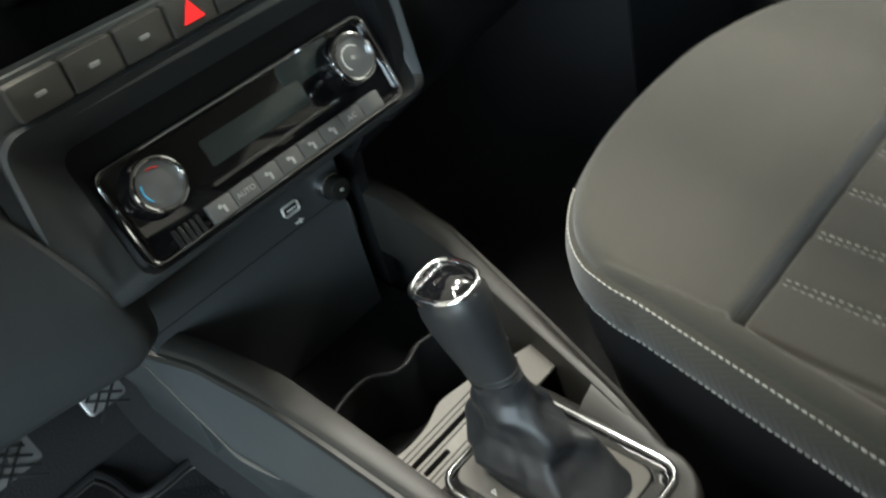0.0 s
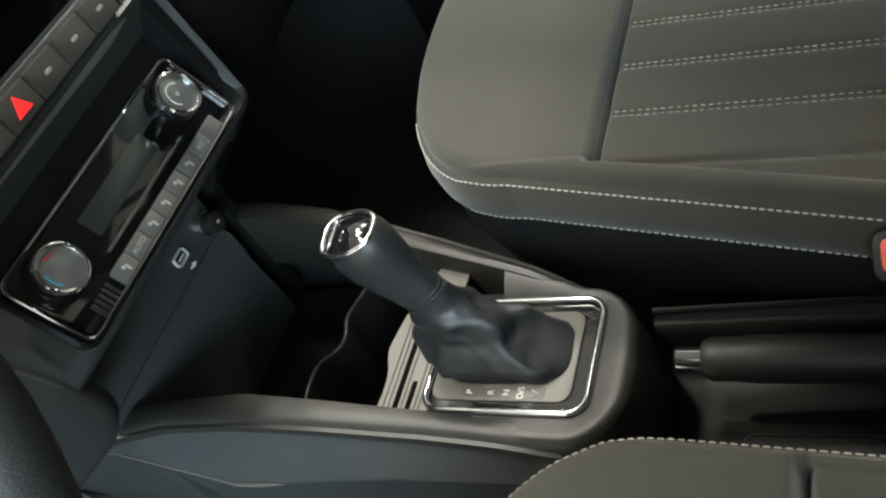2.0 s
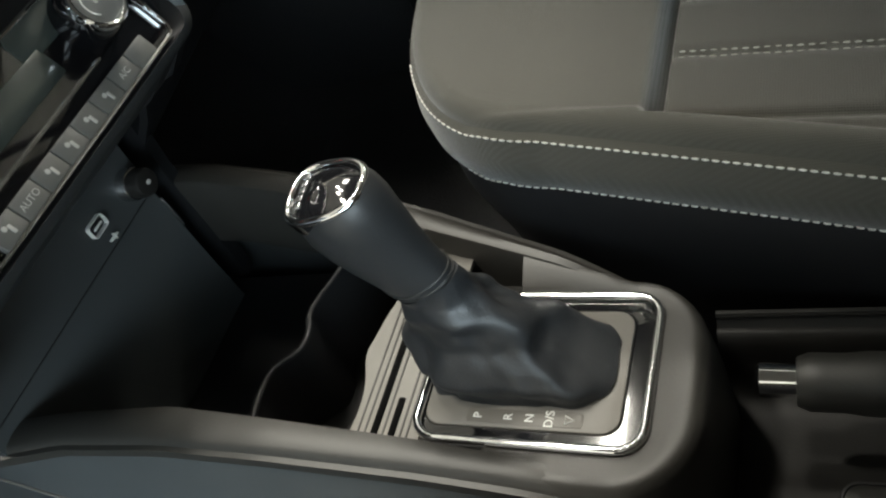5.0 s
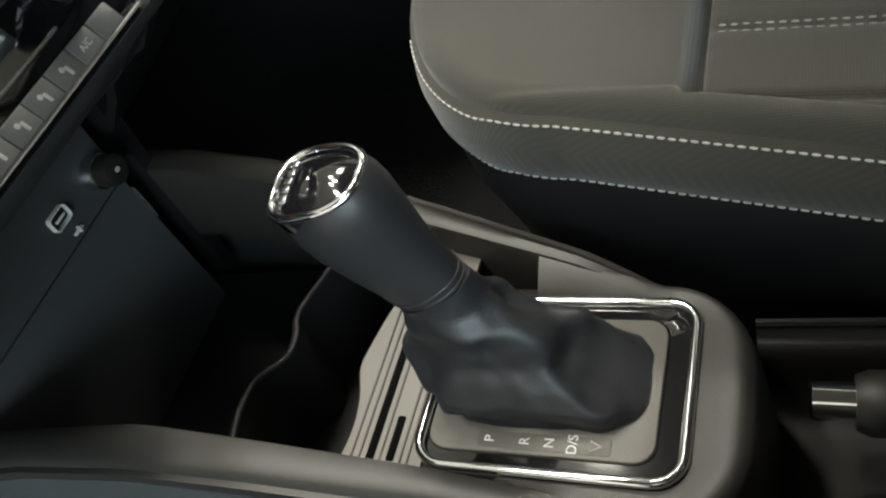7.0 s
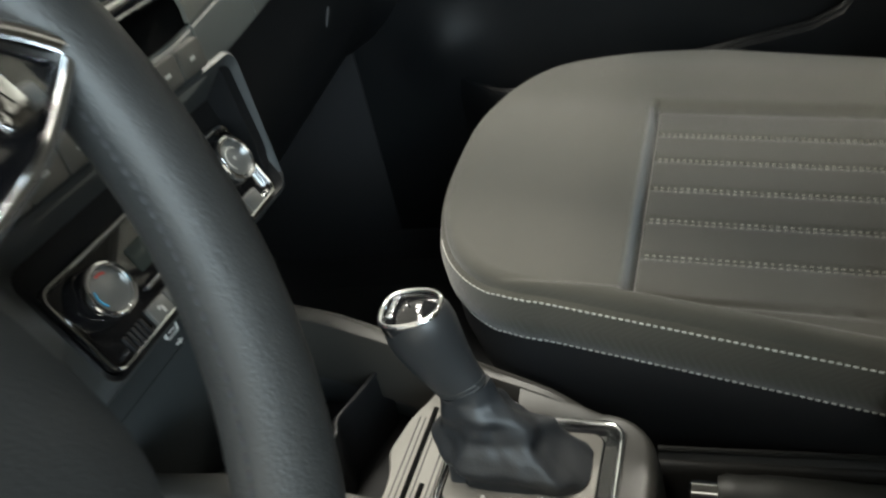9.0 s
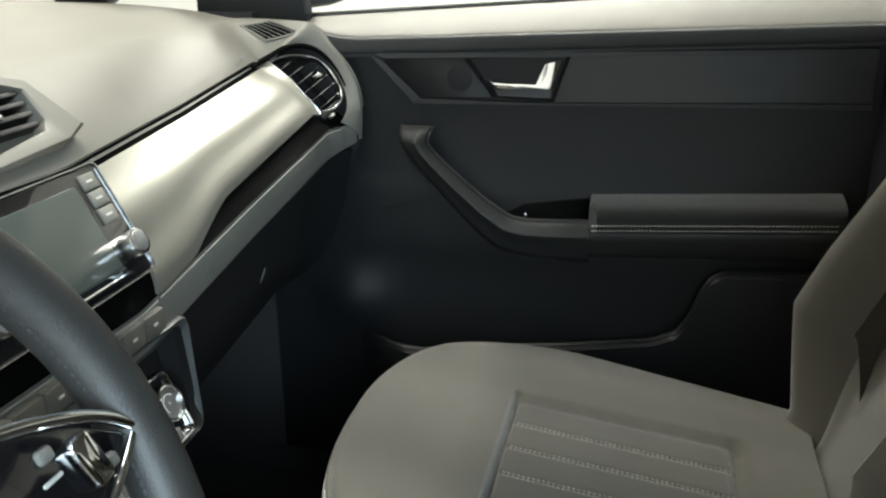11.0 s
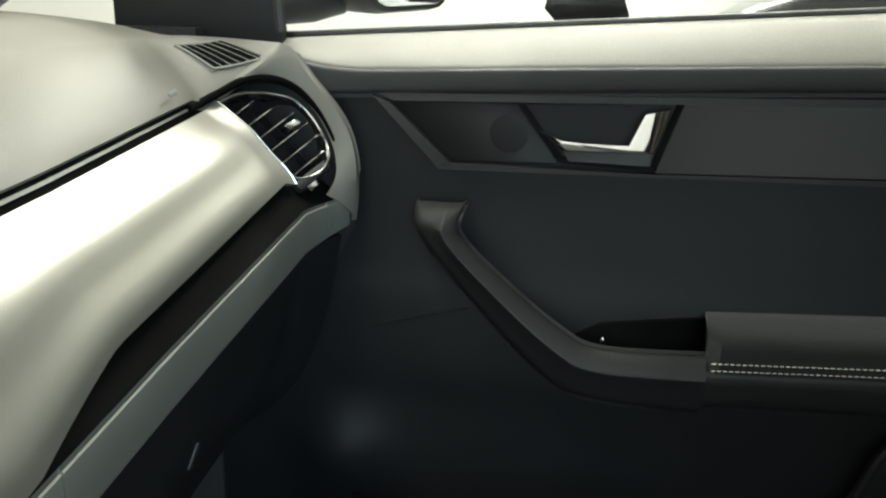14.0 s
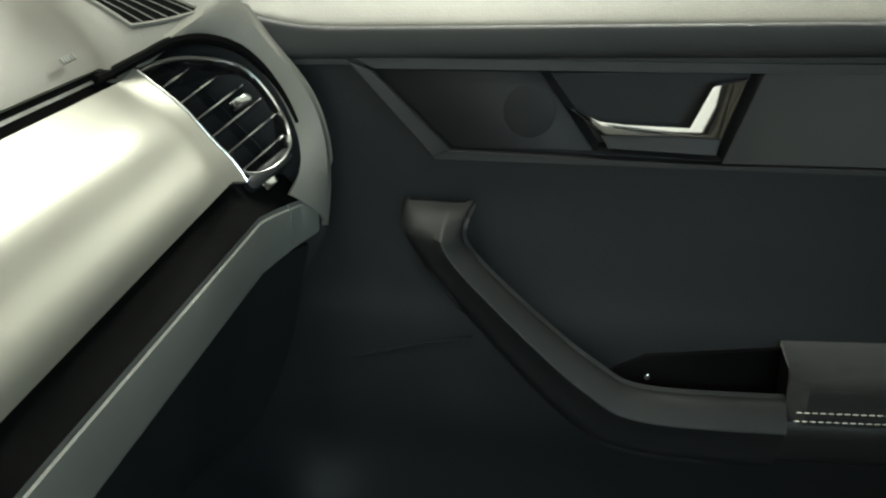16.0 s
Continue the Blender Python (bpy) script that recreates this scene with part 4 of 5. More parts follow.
    mc = frame_of(head + axis * 0.0016, (1, 0, 0), capn)
    oval = []
    for i in range(44):
        a = 2 * math.pi * i / 44
        ca, sa = math.cos(a), math.sin(a)
        oval.append((0.0182 * math.copysign(abs(ca) ** 0.72, ca) * (1 + 0.14 * sa), 0.0228 * math.copysign(abs(sa) ** 0.80, sa)))
    part("chrome_ring", ring_plate(oval, [(a * 0.84, b * 0.84) for a, b in oval], mc, -0.006, 0.0030, 0.0016), "chrome", knob, "chrome ring")
    part("ring_bead", tube([mc @ Vector((a * 0.93, b * 0.93, 0.0022)) for a, b in oval], 0.0021, 10, up=capn, ring=True, cap=False), "chrome", knob, "polished rounded edge")
    part("cap", plaque([(a * 0.85, b * 0.85) for a, b in oval], mc, -0.004, 0.0020, 0.001, 0.0050), "gloss", knob, "glossy black cap")
    for k in range(5):
        part("emblem_bar", plaque(rounded(0.0030, 0.0040, 0.0006, 2), mc @ Matrix.Translation((-0.0084 + k * 0.0042, 0.0122, 0)), 0.003, 0.0058, 0.0003), "satin", knob)
    # release trigger let into the rear of the neck, between two raised edges
    for d0, bow in ((0.34, 0.05), (0.10, 0.03)):
        arc = [skin(d0 - bow * math.cos((k / 14 - 0.5) * math.pi), radians(lerp(-62, 22, k / 14)), 0.0004) for k in range(15)]
        part("trigger_edge", tube(arc, [0.0002] + [0.0008] * 13 + [0.0002], 6, up=axis), "rail", knob, "raised edge of the release trigger")
    for d0 in (0.0, 0.05):
        loop = [skin(d0 + 0.10 * max(0.0, math.sin(2 * math.pi * i / 44)) ** 2, 2 * math.pi * i / 44, 0.0) for i in range(44)]
        part("seam", tube(loop, 0.0006, 6, up=axis, ring=True, cap=False), "leather_wheel", knob)
    return ob


gear_shift()


def handbrake():
    ob = thing("handbrake", "dark handbrake lever with a chrome button", "handbrake", at=(0.018, -0.2, 0.25))
    pts = spline([(0.015, -0.1175, 0.2835), (0.016, -0.17, 0.280), (0.019, -0.25, 0.272), (0.022, -0.35, 0.258), (0.023, -0.47, 0.238)], 24)
    radii = [0.0125] + [0.0150] * 3 + [0.0162] * 12 + [0.0155] * 8
    part("grip", tube(pts, radii, 20), "grip", ob, "smooth dark grip")
    part("button", tube([(0.015, -0.0985, 0.2845), (0.015, -0.100, 0.2845), (0.015, -0.121, 0.2835)], [0.0076, 0.0090, 0.0090], 20), "chrome", ob, "chrome release button")
    part("lever_base", plaque(rounded(0.05, 0.20, 0.015), frame_of((0.02, -0.33, 0.205), (1, 0, 0), (0, 0, 1)), 0, 0.03, 0.01), "black", ob)
    c = thing("rear_console", "low dark console behind the gear shift with a recessed tray", "centre console", at=(0, -0.25, 0.05))
    rows = [spline([(x, y, z) for x, z in ((-0.088, 0.06), (-0.085, 0.20), (-0.080, 0.222), (-0.06, 0.226), (-0.02, 0.226), (0.0, 0.222), (0.045, 0.222), (0.055, 0.26), (0.062, 0.266), (0.070, 0.258), (0.074, 0.06))], 40) for y in np.linspace(-0.60, -0.072, 8)]
    part("body", sheet(rows, 0.004, out=(0, 0, 1)), "console", c, "dark satin body")
    part("tray", plaque(rounded(0.052, 0.20, 0.008), frame_of((-0.038, -0.235, 0.2262), (1, 0, 0), (0, 0, 1)), -0.004, 0.0016, 0.001), "grip", c, "inlaid tray mat")
    part("tray_edge", tube([Vector((-0.038 + p[0], -0.235 + p[1], 0.2276)) for p in rounded(0.054, 0.202, 0.009)], 0.0011, 6, ring=True, cap=False), "black", c)


handbrake()


# ---- seats ----
def seat(name, label, cx, mirror, dy, group, flare):
    """A front seat round the middle line x = cx; mirror: -1 for the driver's side."""
    ob = thing(name, label, "car seat", group, at=(cx, -0.15 + dy, 0.05))
    front, rear = 0.131, -0.42

    def blunt(y, start, power):
        t = max(0.0, (y - start) / (front - start))
        return max(0.10, (1 - min(1.0, t) ** power) ** (1 / power))

    def inner_half(y):
        return (0.250 + flare * min(0.27, max(0.0, 0.01 - y))) * blunt(y, 0.005, 2.5)

    def outer_half(y):
        return 0.224 * blunt(y, -0.15, 2.4) - 0.04 * max(0.0, (-0.12 - y) / 0.30)

    def across(s, y):
        """Sideways place of a grid line: s from -1, at the tunnel, to 1, at the door."""
        return lerp(-inner_half(y), outer_half(y), (s + 1) / 2)

    ys = np.array(list(np.linspace(rear, -0.080, 84)) + list(np.linspace(-0.077, -0.034, 36)) + list(np.linspace(-0.030, front - 0.062, 26)) + list(front - 0.060 * np.cos(np.linspace(0, math.pi / 2, 34)) ** 1.6))
    us = np.array(list(np.linspace(-1, -0.86, 26)) + list(np.linspace(-0.85, 0.84, 100)) + list(np.linspace(0.86, 1, 16)))
    outline = [(outer_half(y), y) for y in ys] + [(across(u, front), front) for u in np.linspace(1, -1, 30)] + [(-inner_half(y), y) for y in ys[::-1]]
    out = np.array(outline)
    seg_a, seg_d = out[:-1], out[1:] - out[:-1]
    seg_l = np.maximum((seg_d ** 2).sum(1), 1e-12)

    def rim_distance(u, y):
        p = np.array((u, y)) - seg_a
        k = np.clip((p * seg_d).sum(1) / seg_l, 0, 1)
        return math.sqrt((((p - seg_d * k[:, None])) ** 2).sum(1).min())

    def level(u, y):
        """The sideways place with the inner edge's flare taken out."""
        return u + flare * min(0.25, max(0.0, -0.055 - y)) if u < -0.15 else u

    def top(u, y):
        """Height of the cushion's cloth over the floor."""
        z = 0.390 + 0.125 * (y + 0.05)
        f = min(1.0, max(0.0, (-level(u, y) - 0.240) / 0.006)) if u < 0 else min(1.0, max(0.0, (u - 0.066) / 0.11))
        z += (0.0025 if u < 0 else 0.008) * f * f * (3 - 2 * f)
        z += 0.005 * math.cos(u * 6.0)
        if y > 0.05:
            z -= 0.35 * (y - 0.05) ** 1.6
        return z

    grid = []
    for y in ys:
        line = []
        for s in us:
            u = across(s, y)
            d = rim_distance(u, y) if abs(s) > 0.78 or y > front - 0.05 else 1.0
            z = top(u, y)
            r = 0.013
            if d < r:
                z -= r * (1 - math.sqrt(max(0.0, 1 - ((r - d) / r) ** 2))) * 0.9
            inside = min(1.0, max(0.0, (level(u, y) + 0.248) / 0.006)) * min(1.0, max(0.0, (0.085 - u) / 0.03))
            seam = 1.5 * math.exp(-((y + 0.055) / 0.0034) ** 2) + 0.7 * math.exp(-((y + 0.325) / 0.008) ** 2)
            z -= 0.012 * seam * inside
            if -0.325 < y < -0.055:
                z -= inside * 0.004
                q = ((u + 0.195) / 0.052 + 0.5) % 1.0
                z -= inside * 0.0022 * math.exp(-((q - 0.5) / 0.06) ** 2)
                z -= 0.0025 * math.exp(-((u - 0.070) / 0.010) ** 2)
            line.append(Vector((cx + mirror * u, y + dy, z)))
        grid.append(line)
    nu, nv = len(grid), len(grid[0])
    verts = [p for l in grid for p in l]
    faces, insert = [], []
    seam_s = 2 * (inner_half(-0.055) - 0.243) / (inner_half(-0.055) + outer_half(-0.055)) - 1
    for i in range(nu - 1):
        for j in range(nv - 1):
            yc = ys[i]
            uc = across(us[j], yc)
            f = (i * nv + j, i * nv + j + 1, (i + 1) * nv + j + 1, (i + 1) * nv + j)
            (insert if -0.325 < yc < -0.055 and us[j] > seam_s and uc < 0.070 else faces).append(f)
    ring = [(i, nv - 1) for i in range(nu)] + [(nu - 1, j) for j in range(nv - 2, -1, -1)] + [(i, 0) for i in range(nu - 2, -1, -1)]
    edge = [grid[i][j] for i, j in ring]
    mid = Vector((cx, -0.12 + dy, 0))

    def offset(p, k, drop):
        i = k
        a, b = edge[max(i - 1, 0)], edge[min(i + 1, len(edge) - 1)]
        t = b - a
        n = Vector((t.y, -t.x, 0)).normalized()
        if n.dot(Vector((p.x, p.y, 0)) - mid) < 0:
            n = -n
        return n

    band, low1 = [], []
    for k, p in enumerate(edge):
        n = offset(p, k, 0)
        band.append([p, p + n * 0.004 + Vector((0, 0, -0.003)), p + n * 0.008 + Vector((0, 0, -0.018)), p + n * 0.007 + Vector((0, 0, -0.033)), p + n * 0.002 + Vector((0, 0, -0.043))])
        low1.append([p + n * 0.002 + Vector((0, 0, -0.043)), p + n * 0.001 + Vector((0, 0, -0.075)), p - n * 0.010 + Vector((0, 0, -0.12)), Vector((p.x, p.y, 0.16)) - n * 0.03])

    def take(faces):
        used = sorted({i for f in faces for i in f})
        at = {v: k for k, v in enumerate(used)}
        return solid([verts[i] for i in used], [tuple(at[i] for i in f) for f in faces])

    part("cushion", take(faces), "cloth", ob, "grey-brown cloth cushion with raised bolsters")
    part("insert", take(insert), "rib", ob, "ribbed cloth insert")
    part("side_band", loft(band, closed=False), "cloth", ob, "cloth band between two stitched seams")
    part("side_cover", loft(low1, closed=False), "black", ob, "black lower cover")
    for k, (name_, idx, lift) in enumerate((("stitching", 1, 0.0006), ("stitching", 4, 0.0006))):
        pts = [b[idx] + offset(edge[q], q, 0) * lift for q, b in enumerate(band) if mirror * (edge[q].x - cx) < (-0.165 if idx == 1 else -0.20)]
        up = Vector((-mirror * 0.6, 0, 0.8)) if idx == 1 else Vector((-mirror, 0, 0.3))
        part(name_, stitches(pts, up, r=0.0007 if mirror > 0 else 0.00045), "thread", ob, "row of pale stitches")
    for k in range(5):
        u = -0.195 + k * 0.052
        for du in (-0.0026, 0.0026):
            pts = [(cx + mirror * (u + du), y + dy, top(u + du, y) - 0.0050) for y in np.linspace(-0.064, -0.318, 60)]
            part("stitching", stitches(pts, (0, 0, 1), 0.0034, 0.0022, 0.0006), "thread_dim", ob)
    part("seat_base", plaque(rounded(0.40, 0.44, 0.03), Matrix.Translation((cx, -0.15 + dy, 0)), 0.05, 0.20, 0.01), "black", ob, "black seat frame and runners")

    # backrest
    tilt = radians(24)
    upv, nv_ = Vector((0, -math.sin(tilt), math.cos(tilt))), Vector((0, math.cos(tilt), math.sin(tilt)))
    org = Vector((cx, -0.45 + dy, 0.345))
    rows = []
    for s in np.linspace(-0.03, 0.60, 60):
        hw = 0.245 - 0.05 * max(0, (s - 0.40) / 0.2) ** 2 - 0.05 * math.exp(-((s + 0.03) / 0.09) ** 2)
        line = []
        for k in range(61):
            u = -1 + 2 * k / 60
            w = abs(u)
            h = (0.050 + 0.062 * min(1.0, max(0.0, s / 0.12))) * math.exp(-((w - 0.80) / 0.17) ** 2) * (1 - 0.7 * max(0.0, s - 0.2)) + 0.02 * (1 - u * u) - 0.11 * max(0.0, (w - 0.86) / 0.14) ** 2
            groove = 0.006 * math.exp(-((w - 0.60) / 0.02) ** 2)
            line.append(org + upv * s + Vector((u * hw, 0, 0)) + nv_ * (h - groove))
        rows.append(line)
    part("backrest", sheet(rows, 0.10, out=nv_), "cloth", ob, "upright cloth backrest with side bolsters")
    for side in (-1, 1):
        pts = [rows[i][30 + side * 27] + nv_ * 0.001 for i in range(2, 60)]
        part("stitching", stitches(pts, nv_ + Vector((side, 0, 0))), "thread", ob)
    return ob


seat("passenger_seat", "grey-brown cloth passenger seat with pale double stitching", 0.36, 1, 0.0, "front seats", 0.17)
seat("driver_seat", "grey-brown cloth driver's seat with pale stitching", -0.356, -1, -0.146, "front seats", 0.0)


def buckle():
    ob = thing("seat_belt_buckle", "black seat belt buckle with a red button", "buckle", at=(0.05, -0.24, 0.2))
    m = frame_of((0.044, -0.251, 0.344), (0, 1, 0), (-0.55, 0.1, 0.8))
    part("housing", plaque(rounded(0.046, 0.032, 0.008), m, -0.05, 0.0, 0.004), "black", ob)
    part("release_button", plaque(rounded(0.034, 0.020, 0.004), m, -0.004, 0.004, 0.002), "redplastic", ob, "red release button")
    part("stalk", tube([(0.075, -0.30, 0.10), (0.066, -0.27, 0.22), (0.055, -0.25, 0.33)], 0.012, 10), "black", ob)


buckle()


def armrest():
    ob = thing("folding_armrest", "grey cloth folding centre armrest with pale stitched edges", "armrest", at=(0.02, -0.36, 0.22))
    loops = []
    for y, w, zt, zb in ((-0.262, 0.028, 0.414, 0.380), (-0.2635, 0.036, 0.424, 0.368), (-0.267, 0.042, 0.433, 0.358), (-0.275, 0.047, 0.442, 0.346), (-0.29, 0.050, 0.450, 0.335), (-0.36, 0.052, 0.458, 0.325), (-0.60, 0.052, 0.460, 0.33)):
        loops.append([(0.020 + w * a, y, lerp(zb, zt, b)) for a, b in ((-0.80, 0), (-0.98, 0.12), (-1, 0.5), (-0.97, 0.86), (-0.86, 0.985), (0, 1.0), (0.86, 0.985), (0.97, 0.86), (1, 0.5), (0.98, 0.12), (0.80, 0))])
    part("pad", loft(loops), "rib", ob, "grey cloth pad")
    for sx in (-1, 1):
        pts = [(0.020 + sx * (w + 0.0003), y, z) for w, y, z in ((0.0415, -0.267, 0.4255), (0.0468, -0.275, 0.4335), (0.0495, -0.291, 0.441), (0.0515, -0.36, 0.449), (0.0515, -0.59, 0.451))]
        part("stitching", stitches(pts, (sx * 0.7, 0, 0.7)), "thread", ob)
    for dz in (0.0, -0.012):
        pts = [(0.020 + x, y, 0.382 + dz) for x, y in ((-0.052, -0.50), (-0.0518, -0.36), (-0.0502, -0.292), (-0.0475, -0.272))]
        part("stitching", stitches(pts, (-1, 0, 0)), "thread", ob)
    part("hinge_arm", tube([(0.02, -0.55, 0.35), (0.02, -0.55, 0.20)], 0.03, 12), "black", ob)


armrest()


def kick_panels():
    for side in (-1, 1):
        rows = [[(side * (0.705 - 0.02 * max(0, (y - 0.5) / 0.3)), y, z) for z in (0.03, 0.3, 0.6, 0.84)] for y in (0.40, 0.5, 0.65, 0.84)]
        tagged(part("trim_kick", sheet(rows, 0.02, out=(-side, 0, 0)), "carpet"), "dark carpeted footwell side trim", "trim", kind="structure")
    rows = [[(0.698, y, z) for z in (0.020, 0.05, 0.085)] for y in (-0.52, 0.0, 0.425)]
    tagged(part("trim_sill", sheet(rows, 0.01, out=(-1, 0, 0)), "carpet"), "black carpeted door sill", "trim", kind="structure")
    rows = [[(-0.735, y, z) for z in (-0.1, 0.4, 0.85)] for y in (-1.4, -0.9, -0.56)]
    tagged(part("wall_driver", sheet(rows, 0.05, out=(1, 0, 0)), "dark"), "dark closed trim behind the open driver's door", "wall", kind="structure")
    rows = [[(0.735, y, z) for z in (-0.1, 0.4, 0.85)] for y in (-1.4, -0.9, -0.53)]
    tagged(part("wall_rear_side", sheet(rows, 0.05, out=(-1, 0, 0)), "dark"), "dark closed trim behind the passenger door", "wall", kind="structure")


kick_panels()


# ---- steering wheel ----
def steering_wheel():
    c = Vector((-0.403, 0.043, 0.725))
    tilt = 0.45
    n = Vector((0, -math.cos(tilt), math.sin(tilt)))
    ob = thing("steering_wheel", "leather steering wheel with chrome-edged spokes", "steering wheel", at=tuple(c))
    m = frame_of(c, (1, 0, 0), n)
    R = 0.190
    pts = [m @ Vector((R * math.cos(2 * math.pi * k / 72), R * math.sin(2 * math.pi * k / 72), 0)) for k in range(72)]
    part("rim", tube(pts, 0.0165, 18, up=n, ring=True, cap=False), "leather_wheel", ob, "thick grey-black leather rim")
    st = [m @ Vector(((R - 0.0162) * math.cos(a), (R - 0.0162) * math.sin(a), 0.003)) for a in np.linspace(radians(-70), radians(70), 90)]
    part("stitching", stitches(st, n, 0.0030, 0.0018, 0.0008), "black", ob, "dark rim stitching")
    hub = rounded(0.230, 0.150, 0.062, 8)
    part("airbag_cover", plaque(hub, m @ Matrix.Translation((0, -0.062, -0.02)), -0.03, 0.026, 0.014, 0.006), "leather_wheel", ob, "dark airbag cover")
    for s in (-1, 1):
        spoke = [(s * 0.04, 0.046), (s * 0.114, 0.034), (s * 0.148, 0.021), (s * 0.176, -0.003), (s * 0.143, -0.023), (s * 0.112, -0.030), (s * 0.06, -0.045)]
        if s > 0:
            spoke = spoke[::-1]
        sp = part("spoke", plaque(spoke, m, -0.02, 0.008, 0.003), "gloss", ob, "glossy black spoke")
        upper = spline([m @ Vector((s * a, b, 0.0085)) for a, b in ((0.0, 0.052), (0.06, 0.046), (0.114, 0.034), (0.148, 0.0215), (0.168, 0.010), (0.181, -0.002))], 24)
        part("chrome_edge", tube(upper, 0.0034, 10, up=n), "chrome", sp, "broad chrome edge")
        lower = spline([m @ Vector((s * a, b, 0.0085)) for a, b in ((0.181, -0.003), (0.162, -0.014), (0.143, -0.0225), (0.112, -0.030), (0.100, -0.036))], 16)
        part("chrome_edge", tube(lower, 0.0022, 10, up=n), "satin", sp, "thin satin edge")
        roller = m @ Matrix.Translation((s * 0.1455, 0.0005, 0)) @ pose(0, 0, 0, 0, 0, s * 8)
        part("switch", plaque(rounded(0.014, 0.026, 0.004), roller, 0.006, 0.014, 0.003), "chrome", sp, "bright roller switch")
        part("switch", plaque(rounded(0.009, 0.007, 0.002), m @ Matrix.Translation((s * 0.128, 0.015, 0)), 0.006, 0.011, 0.002), "button", sp)
        part("switch", plaque(rounded(0.009, 0.007, 0.002), m @ Matrix.Translation((s * 0.157, -0.007, 0)), 0.006, 0.011, 0.002), "button", sp)
        part("switch_mark", plaque(rounded(0.012, 0.002, 0.0008, 2), m @ Matrix.Translation((s * 0.126, 0.004, 0)), 0.006, 0.0087, 0.0003), "print", sp)
    part("spoke", plaque([(-0.03, -0.12), (0.03, -0.12), (0.02, -0.17), (-0.02, -0.17)][::-1], m, -0.02, 0.004, 0.004), "gloss", ob)
    col = thing("steering_column", "dark plastic steering column cover", "steering column", at=(c.x, c.y + 0.1, c.z))
    part("cover", tube([c - n * 0.03, c - n * 0.09, c - n * 0.16], [0.055, 0.075, 0.085], 20, flat=(1.0, 0.8)), "console", col)


steering_wheel()


# ---- footwell ----
def pedals():
    for x, w in ((-0.098, 0.046), (-0.215, 0.072)):
        m = frame_of((x, 0.580, 0.191), (1, 0, 0), (0, -0.80, 0.60))
        ob = thing("pedal", "metal-faced pedal with crossed ribs", "pedal", "pedals", at=(x, 0.580, 0.15))
        part("pad", plaque(rounded(w, 0.062, 0.006), m, -0.01, 0, 0.002), "metal", ob, "steel pad")
        for k in range(5):
            for s in (-1, 1):
                part("rib", plaque(rounded(w * 1.0, 0.003, 0.001, 2), m @ Matrix.Translation((0, -0.026 + 0.013 * k, 0)) @ pose(0, 0, 0, 0, 0, s * 38), 0, 0.003, 0.001), "black", ob)
        part("arm", tube([m @ Vector((0, 0.02, -0.01)), (x, 0.68, 0.29), (x, 0.72, 0.42)], 0.010, 8), "black", ob)
    mat = thing("floor_mat", "black ribbed carpet floor mat with piped edge", "floor mat", at=(-0.35, 0.3, 0.03))
    o = rounded(0.42, 0.50, 0.06, 6)
    wave = [(-0.062, 0.02), (-0.060, 0.440), (-0.0555, 0.478), (-0.048, 0.515), (-0.056, 0.540), (-0.090, 0.543), (-0.120, 0.547), (-0.131, 0.562), (-0.133, 0.600), (-0.140, 0.630), (-0.156, 0.636), (-0.30, 0.632), (-0.52, 0.60), (-0.56, 0.50), (-0.56, 0.02)]
    m = Matrix.Translation((0, 0, 0.033))
    w = [(p.x, p.y) for p in spline([(a, b, 0) for a, b in wave], 70)]
    part("carpet_pad", plaque(w, m, 0.0, 0.008, 0.003), "carpet", mat)
    part("piping", tube([m @ Vector((p[0], p[1], 0.009)) for p in w], 0.0055, 8), "black", mat, "black edge binding")
    part("binding_seam", tube([m @ Vector((p[0] - 0.008 * (1 if p[0] > -0.3 else -1), p[1] - 0.009 * (1 if p[1] > 0.3 else -1), 0.0085)) for p in w[6:]], 0.0022, 6), "rail", mat, "grey seam inside the binding")
    mat2 = thing("floor_mat", "black carpet floor mat before the passenger seat", "floor mat", at=(0.4, 0.3, 0.03))
    m = Matrix.Translation((0.40, 0.28, 0.033))
    part("carpet_pad", plaque(o, m, 0.0, 0.008, 0.003), "carpet", mat2)


pedals()


# ---- passenger's door ----
def yz_block(poly, x_front, x_back, bevel=0.0015):
    """A flat outline in the door's plane made solid from its front at x_front to its back."""
    m = Matrix(((0, 0, -1, x_back), (1, 0, 0, 0), (0, 1, 0, 0), (0, 0, 0, 1)))
    return plaque(poly, m, 0.0, x_back - x_front, bevel)


